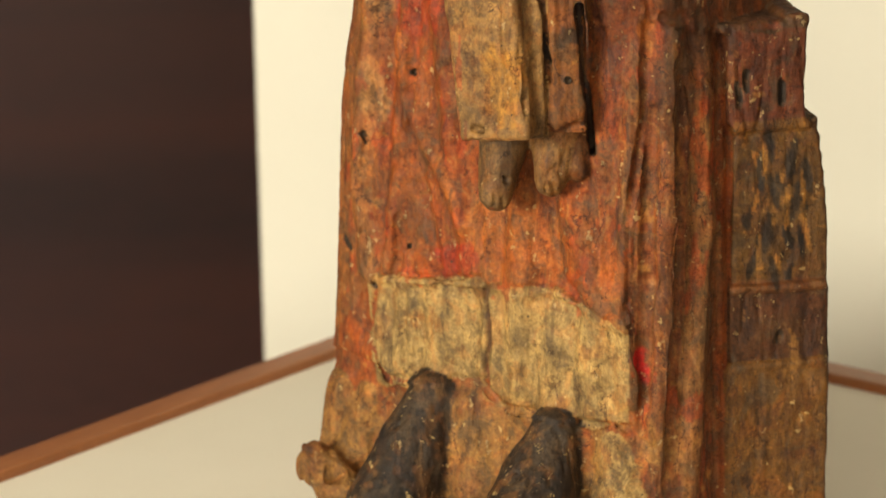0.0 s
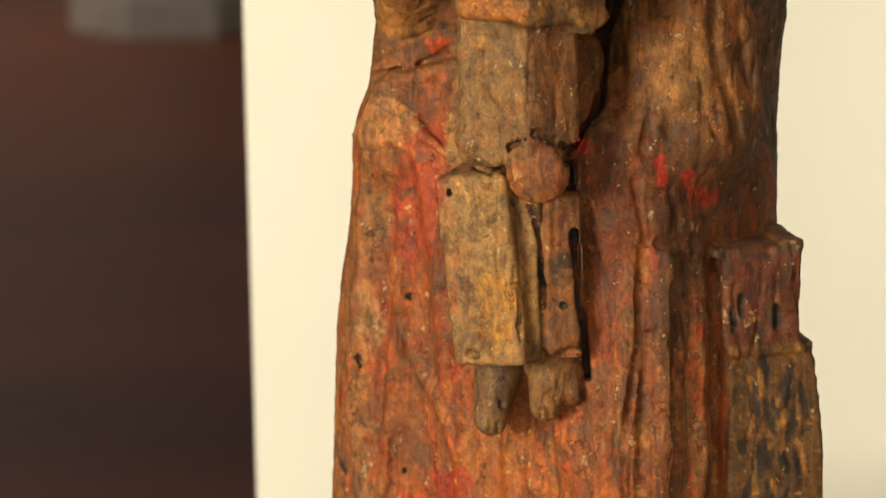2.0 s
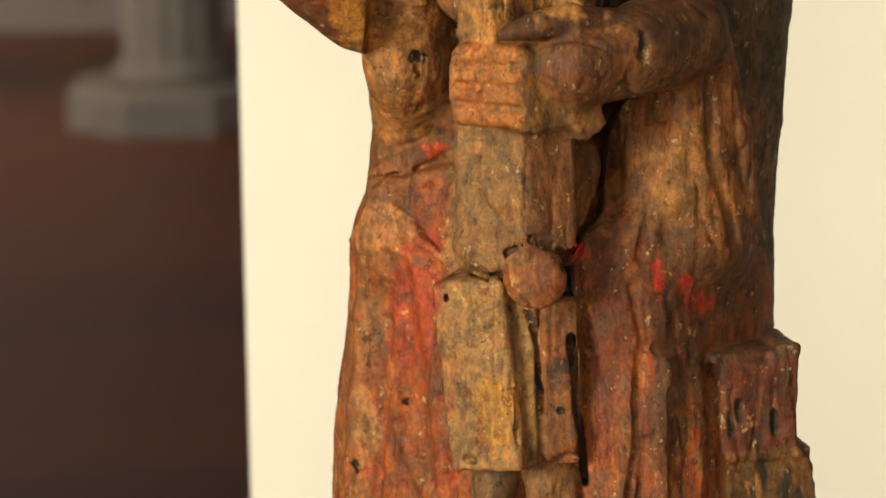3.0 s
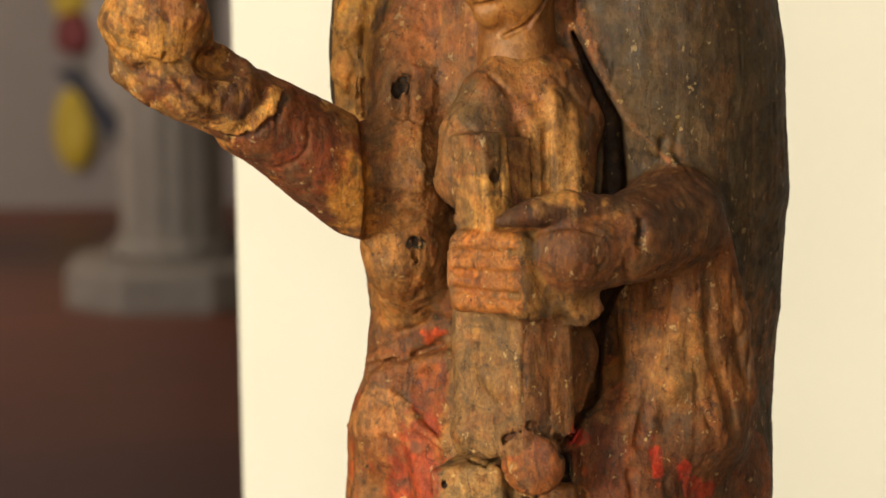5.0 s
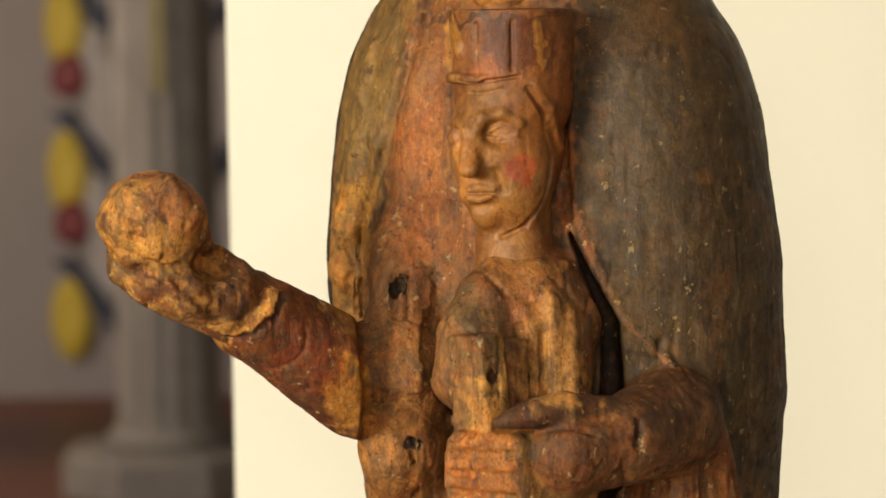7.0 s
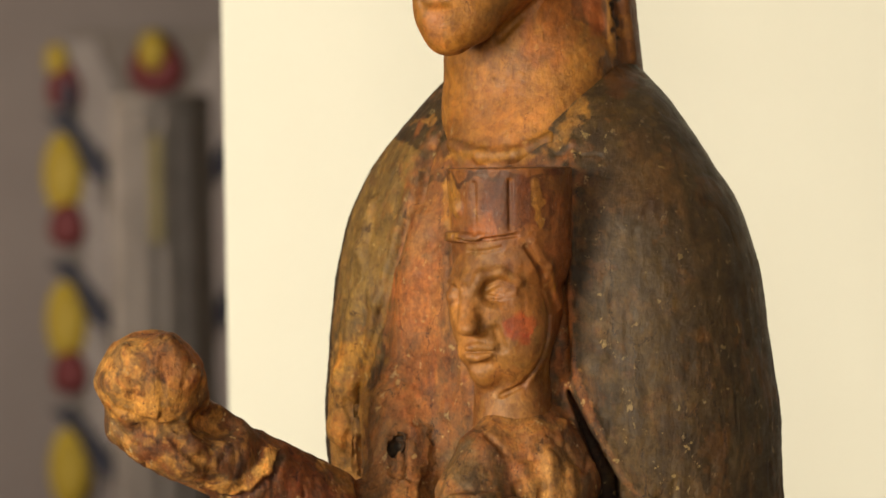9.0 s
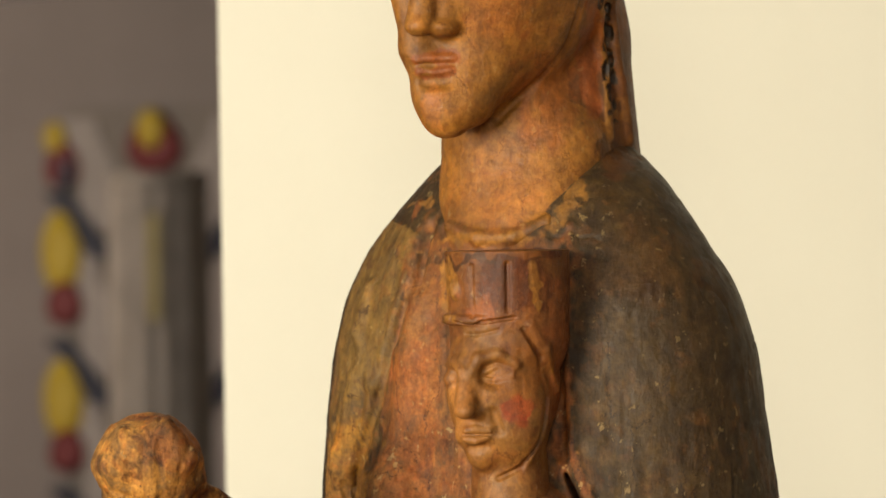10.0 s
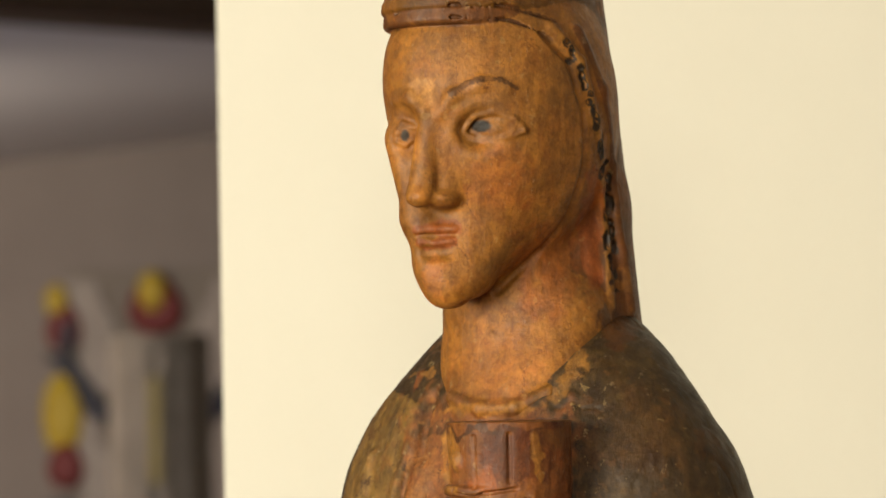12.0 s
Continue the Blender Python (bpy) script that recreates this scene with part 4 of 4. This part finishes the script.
dab(30, -18, 26, 4, 0, GOLD, 0.7)
dab(67, -4, 4, 16, -40, GOLD, 0.6)
dab(40, -40, 20, 15, 0, (0.10, 0.040, 0.018), 0.9)
dab(8, -43, 3.5, 15, 0, GOLD, 0.8)
dab(24, -51, 5, 7, 0, (0.30, 0.13, 0.05), 0.8)
dab(52, -41, 3, 12, 0, GOLD, 0.6)
dab(43, -88, 12, 26, 0, (0.24, 0.125, 0.05), 0.6)
dab(93, 21, 10, 8, 0, UMBER, 0.8)

for k in range(26):                                        # flaking black and gilding on the throne's panel
    dab(147 + (k * 7.3) % 34, -458 - (k * 13.7) % 74, 1.3 + (k % 3) * 0.5, 5 + (k * 3) % 7, (k * 17) % 40 - 20, GOLD if k % 3 == 0 else BLACK, 0.95)


def statue():
    verts, quads, cols, base = [], [], [], 0
    for c in (body, head, small):
        v, q = c.skin()
        col = c.paints(v)
        verts.append(v), quads.append(q + base), cols.append(col)
        base += len(v)
    v, q, col = np.concatenate(verts), np.concatenate(quads), np.concatenate(cols)
    # ragged edges of the paint
    jit = np.stack([value_noise(v, 9, 3) + 0.6 * value_noise(v, 4, 4), value_noise(v, 9, 5), value_noise(v, 9, 6) + 0.6 * value_noise(v, 4, 7)], -1)
    s = 1 + v[:, 1] / DIST
    x, z = v[:, 0] / s + 3.0 * jit[:, 0], v[:, 2] / s + 5.0 * jit[:, 2]
    free = col[:, 0] > 0.03
    rub = np.clip((value_noise(v, 6, 31) + 0.7 * value_noise(v, 2.6, 32) - 0.2) * 1.6, 0, 0.5) * ~free
    col = col + (np.array((0.15, 0.092, 0.040)) - col) * rub[:, None]
    soft = np.arange(len(v)) >= len(verts[0])
    ragged = value_noise(v, 3.2, 21) + value_noise(v * np.array((1, 1, 0.4)), 6, 22)
    fx, fz = v[:, 0] / s + 1.1 * jit[:, 0] + 0.5 * value_noise(v, 2.2, 41), v[:, 2] / s + 1.3 * jit[:, 2] + 0.5 * value_noise(v, 2.2, 42)
    lifted = np.zeros(len(v))
    for outline, paint, power, lift in FIELDS:
        m = inside(fx, fz, outline) & (v[:, 1] < 45)
        lifted += lift * m
        w = power * (m & free)
        col = col * (1 - w[:, None]) + np.array(paint) * w[:, None]
    # robe: vermilion worn down to brown wood; mantle: rubbed brown and grey; flakes of ochre ground
    tall = v * np.array((1, 1, 0.38))
    broken = value_noise(tall, 9, 51) + 0.7 * value_noise(tall, 3.6, 52)
    rubbed = value_noise(v, 15, 53) + 0.6 * value_noise(v, 5, 54) + 0.35 * value_noise(v, 2.4, 55)
    chipped = value_noise(v, 7, 56) + 0.7 * value_noise(v, 3, 57)
    fist_side = (v[:, 0] < -98) & (v[:, 2] > -200)
    robe = inside(v[:, 0] / s, v[:, 2] / s, [(-50, -338), (0, -345), (60, -345), (96, -390), (134, -400), (134, -660), (100, -660), (84, -556), (-48, -528), (-66, -540)])
    robe &= ~inside(v[:, 0] / s, v[:, 2] / s, [(-2, -345), (66, -345), (70, -460), (62, -490), (8, -492), (2, -440)])
    cloth = inside(v[:, 0] / s, v[:, 2] / s, [(66, 0), (100, 40), (180, -60), (180, -400), (150, -395), (118, -205), (84, -160), (66, -110)])
    for mask, where, paint in ((robe, broken > 0.42, (0.165, 0.092, 0.046)), (robe, broken < -0.50, (0.36, 0.082, 0.018)), (robe, np.abs(broken - 0.12) < 0.05, (0.32, 0.20, 0.10)),
                               (cloth, rubbed > 0.55, (0.10, 0.062, 0.024)), (cloth, rubbed < -0.60, (0.078, 0.066, 0.036)), (~cloth, rubbed > 0.88, (0.36, 0.25, 0.12)),
                               (fist_side, chipped > 0.12, (0.50, 0.36, 0.17)), (fist_side, chipped < -0.30, (0.17, 0.082, 0.04)),
                               (~cloth & ~robe, rubbed < -0.85, (0.13, 0.08, 0.045))):
        w = 0.6 * (mask & where & free & ~soft)
        col = col * (1 - w[:, None]) + np.array(paint) * w[:, None]
    for where, paint in ((rubbed > 0.45, (0.36, 0.225, 0.085)), (rubbed < -0.45, (0.215, 0.110, 0.040))):
        w = 0.3 * (where & free & soft)
        col = col * (1 - w[:, None]) + np.array(paint) * w[:, None]
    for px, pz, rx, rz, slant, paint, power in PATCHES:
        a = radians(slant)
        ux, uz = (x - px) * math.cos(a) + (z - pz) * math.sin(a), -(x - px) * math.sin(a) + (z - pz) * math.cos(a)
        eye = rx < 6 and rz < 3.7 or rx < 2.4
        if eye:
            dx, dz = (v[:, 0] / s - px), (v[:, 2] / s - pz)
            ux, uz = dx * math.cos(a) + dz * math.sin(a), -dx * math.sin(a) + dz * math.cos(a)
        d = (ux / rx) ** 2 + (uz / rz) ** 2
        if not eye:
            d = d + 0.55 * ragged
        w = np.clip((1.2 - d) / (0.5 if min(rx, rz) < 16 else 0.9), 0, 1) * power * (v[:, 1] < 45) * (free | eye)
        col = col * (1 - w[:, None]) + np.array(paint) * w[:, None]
    # chisel marks and age: low waves, then splinters along the grain
    me = bpy.data.meshes.new("wooden_statue")
    n = np.zeros_like(v)
    f = np.cross(v[q[:, 2]] - v[q[:, 0]], v[q[:, 3]] - v[q[:, 1]])
    for k in range(4):
        np.add.at(n, q[:, k], f)
    n /= np.linalg.norm(n, axis=1)[:, None] + 1e-9
    grain = v * np.array((1, 1, 0.2))
    rough = 0.7 * value_noise(v, 18, 11) + 0.35 * value_noise(grain, 4.0, 12) + 0.25 * value_noise(v, 5, 13) + 0.22 * value_noise(v, 2.6, 15)
    chips = np.maximum(value_noise(v * np.array((1, 1, 0.5)), 7, 14) - 0.3, 0) + 0.8 * np.maximum(value_noise(v * np.array((1, 1, 0.35)), 3.5, 16) - 0.35, 0)
    splits = np.maximum(1 - np.abs(value_noise(v * np.array((1, 1, 0.12)), 11, 17)) * 14, 0) * (value_noise(v, 24, 18) > 0.15)
    low = np.clip((-60 - v[:, 2]) / 120, 0, 1)
    arm = ((v[:, 0] < -48) & (v[:, 2] > -262)) | (v[:, 2] < -585) & (v[:, 0] < 90)
    mantle = np.clip((v[:, 0] - 70) / 20, 0, 1) * np.clip((v[:, 2] + 260) / 40, 0, 1)
    wear = np.where(soft, 0.32, np.where(arm, 1.0, np.clip(0.55 + 0.35 * low - 0.25 * mantle, 0, 1)))
    amount = np.where(soft, 0.28, np.where(arm, np.where(v[:, 0] < -100, 1.1, 0.75), 0.5 + 0.5 * low))
    v = v + n * (lifted + amount * (rough - np.where(arm, 2.0, 1.2) * chips - 1.5 * splits * ~soft))[:, None]
    v[:, 2] = np.maximum(v[:, 2], -680.0)
    origin = np.array((55.0, 0.0, -680.0))
    me.from_pydata(((v - origin) / 1000).tolist(), [], q.tolist())
    me.polygons.foreach_set("use_smooth", np.ones(len(q), bool))
    at = me.color_attributes.new("paint", "FLOAT_COLOR", "POINT")
    at.data.foreach_set("color", np.concatenate([col, wear[:, None]], 1).astype(np.float32).ravel())
    me.materials.append(POLYCHROME)
    ob = new("wooden_statue", me)
    ob.location = (origin[0] / 1000, (DIST + origin[1]) / 1000, AXIS.z + origin[2] / 1000 + 0.0005)
    return tagged(ob, "worn painted wooden statue of a seated crowned mother with child", "statue")


def polychrome():
    m, nt, bsdf = material("old_polychrome_wood")
    a = nt.nodes.new("ShaderNodeAttribute")
    a.attribute_name = "paint"
    wear = a.outputs["Alpha"]
    v, along = coords(nt), coords(nt, (1, 1, 0.28))
    blot, mid, fine = noise_tex(nt, v, 40, 8, 0.7, 0.3), noise_tex(nt, v, 130, 7, 0.72), noise_tex(nt, v, 600, 4, 0.7)
    grain, streak = noise_tex(nt, along, 300, 6, 0.7, 0.5), noise_tex(nt, along, 90, 6, 0.7, 0.8)

    def worn(fac):
        n = nt.nodes.new("ShaderNodeMath")
        n.operation = "MULTIPLY"
        nt.links.new(fac, n.inputs[0])
        nt.links.new(wear, n.inputs[1])
        return n.outputs[0]

    c = mix(nt, 1.0, a.outputs["Color"], (0.86, 0.56, 0.238), "MULTIPLY")
    c = mix(nt, worn(ramp(nt, streak, [(0.37, (1, 1, 1)), (0.47, (0, 0, 0))])), c, mix(nt, 1.0, c, (0.46, 0.44, 0.44), "MULTIPLY"))
    brush = noise_tex(nt, coords(nt, (1, 0.5, 0.7)), 260, 6, 0.75, 0.4)
    c = mix(nt, 1.0, c, ramp(nt, brush, [(0.34, (0.70, 0.62, 0.55)), (0.5, (1, 1, 1)), (0.66, (1.26, 1.24, 1.16))]), "MULTIPLY")
    bare = worn(ramp(nt, streak, [(0.54, (0, 0, 0)), (0.64, (1, 1, 1))]))
    c = mix(nt, bare, c, mix(nt, 0.30, c, (0.26, 0.135, 0.050)))
    c = mix(nt, 1.0, c, ramp(nt, blot, [(0.33, (0.62, 0.58, 0.54)), (0.49, (0.96, 0.96, 0.94)), (0.66, (1.36, 1.33, 1.24))]), "MULTIPLY")
    c = mix(nt, wear, c, mix(nt, 1.0, c, ramp(nt, grain, [(0.28, (0.58, 0.54, 0.50)), (0.52, (1, 1, 1)), (0.75, (1.35, 1.32, 1.26))]), "MULTIPLY"))
    patchy = noise_tex(nt, v, 75, 5, 0.6, 0.9)
    c = mix(nt, worn(ramp(nt, patchy, [(0.52, (0, 0, 0)), (0.60, (0.8, 0.8, 0.8))])), c, mix(nt, 1.0, c, (1.14, 0.92, 0.78), "MULTIPLY"))
    c = mix(nt, worn(ramp(nt, patchy, [(0.38, (0.9, 0.9, 0.9)), (0.46, (0, 0, 0))])), c, mix(nt, 0.4, mix(nt, 1.0, c, (0.60, 0.60, 0.56), "MULTIPLY"), (0.105, 0.062, 0.026)))
    dirt = worn(ramp(nt, mid, [(0.34, (1, 1, 1)), (0.44, (0, 0, 0))]))
    c = mix(nt, dirt, c, mix(nt, 1.0, c, (0.42, 0.35, 0.28), "MULTIPLY"))
    flakes = worn(ramp(nt, noise_tex(nt, coords(nt, (1, 1, 0.6)), 190, 6, 0.7, 0.2), [(0.63, (0, 0, 0)), (0.66, (1, 1, 1))]))
    c = mix(nt, flakes, c, mix(nt, 0.6, c, (0.48, 0.33, 0.15)))
    pale = worn(ramp(nt, noise_tex(nt, v, 150, 3, 0.6, 0.15), [(0.67, (0, 0, 0)), (0.695, (1, 1, 1))]))
    c = mix(nt, pale, c, mix(nt, 0.5, c, (0.50, 0.34, 0.13)))
    c = mix(nt, wear, c, mix(nt, 1.0, c, ramp(nt, fine, [(0.34, (0.74, 0.70, 0.66)), (0.5, (1, 1, 1)), (0.66, (1.24, 1.22, 1.16))]), "MULTIPLY"))
    specks = worn(ramp(nt, noise_tex(nt, v, 420, 3, 0.5), [(0.27, (1, 1, 1)), (0.30, (0, 0, 0))]))
    c = mix(nt, specks, c, (0.03, 0.018, 0.010))
    cells = node(nt, "ShaderNodeTexVoronoi", Scale=46.0)
    cells.feature = "DISTANCE_TO_EDGE"
    wob = mix(nt, 0.02, coords(nt, (1, 1, 0.4)), nt.nodes["Noise Texture"].outputs["Color"])
    nt.links.new(wob, cells.inputs["Vector"])
    cracks = ramp(nt, cells.outputs["Distance"], [(0.005, (1, 1, 1)), (0.014, (0, 0, 0))])
    cracks = mix(nt, 1.0, cracks, ramp(nt, blot, [(0.50, (0, 0, 0)), (0.56, (1, 1, 1))]), "MULTIPLY")
    old = nt.nodes.new("ShaderNodeMapRange")
    nt.links.new(wear, old.inputs["Value"])
    old.inputs["From Min"].default_value, old.inputs["From Max"].default_value = 0.2, 0.4
    cracks = mix(nt, 1.0, cracks, old.outputs[0], "MULTIPLY")
    c = mix(nt, cracks, c, mix(nt, 1.0, c, (0.28, 0.22, 0.18), "MULTIPLY"))
    nt.links.new(c, bsdf.inputs["Base Color"])
    r = ramp(nt, mid, [(0.32, (0.82, 0.82, 0.82)), (0.66, (0.50, 0.50, 0.50))])
    bsdf.inputs["Specular IOR Level"].default_value = 0.38
    sheen = nt.nodes.new("ShaderNodeMapRange")
    nt.links.new(wear, sheen.inputs["Value"])
    for k, v0 in (("From Min", 0.2), ("From Max", 0.6), ("To Min", 0.72), ("To Max", 1.0)):
        sheen.inputs[k].default_value = v0
    r = mix(nt, 1.0, r, sheen.outputs[0], "MULTIPLY")
    nt.links.new(r, bsdf.inputs["Roughness"])
    n1 = bump(nt, bsdf, grain, wear, 0.0008)
    n2 = bump(nt, bsdf, flakes, 0.7, 0.0007, n1)
    n3 = bump(nt, bsdf, mid, wear, 0.0012, n2)
    n4 = bump(nt, bsdf, fine, 0.5, 0.0006, n3)
    bump(nt, bsdf, brush, 0.35, 0.0007, n4)
    return m


POLYCHROME = polychrome()
statue()
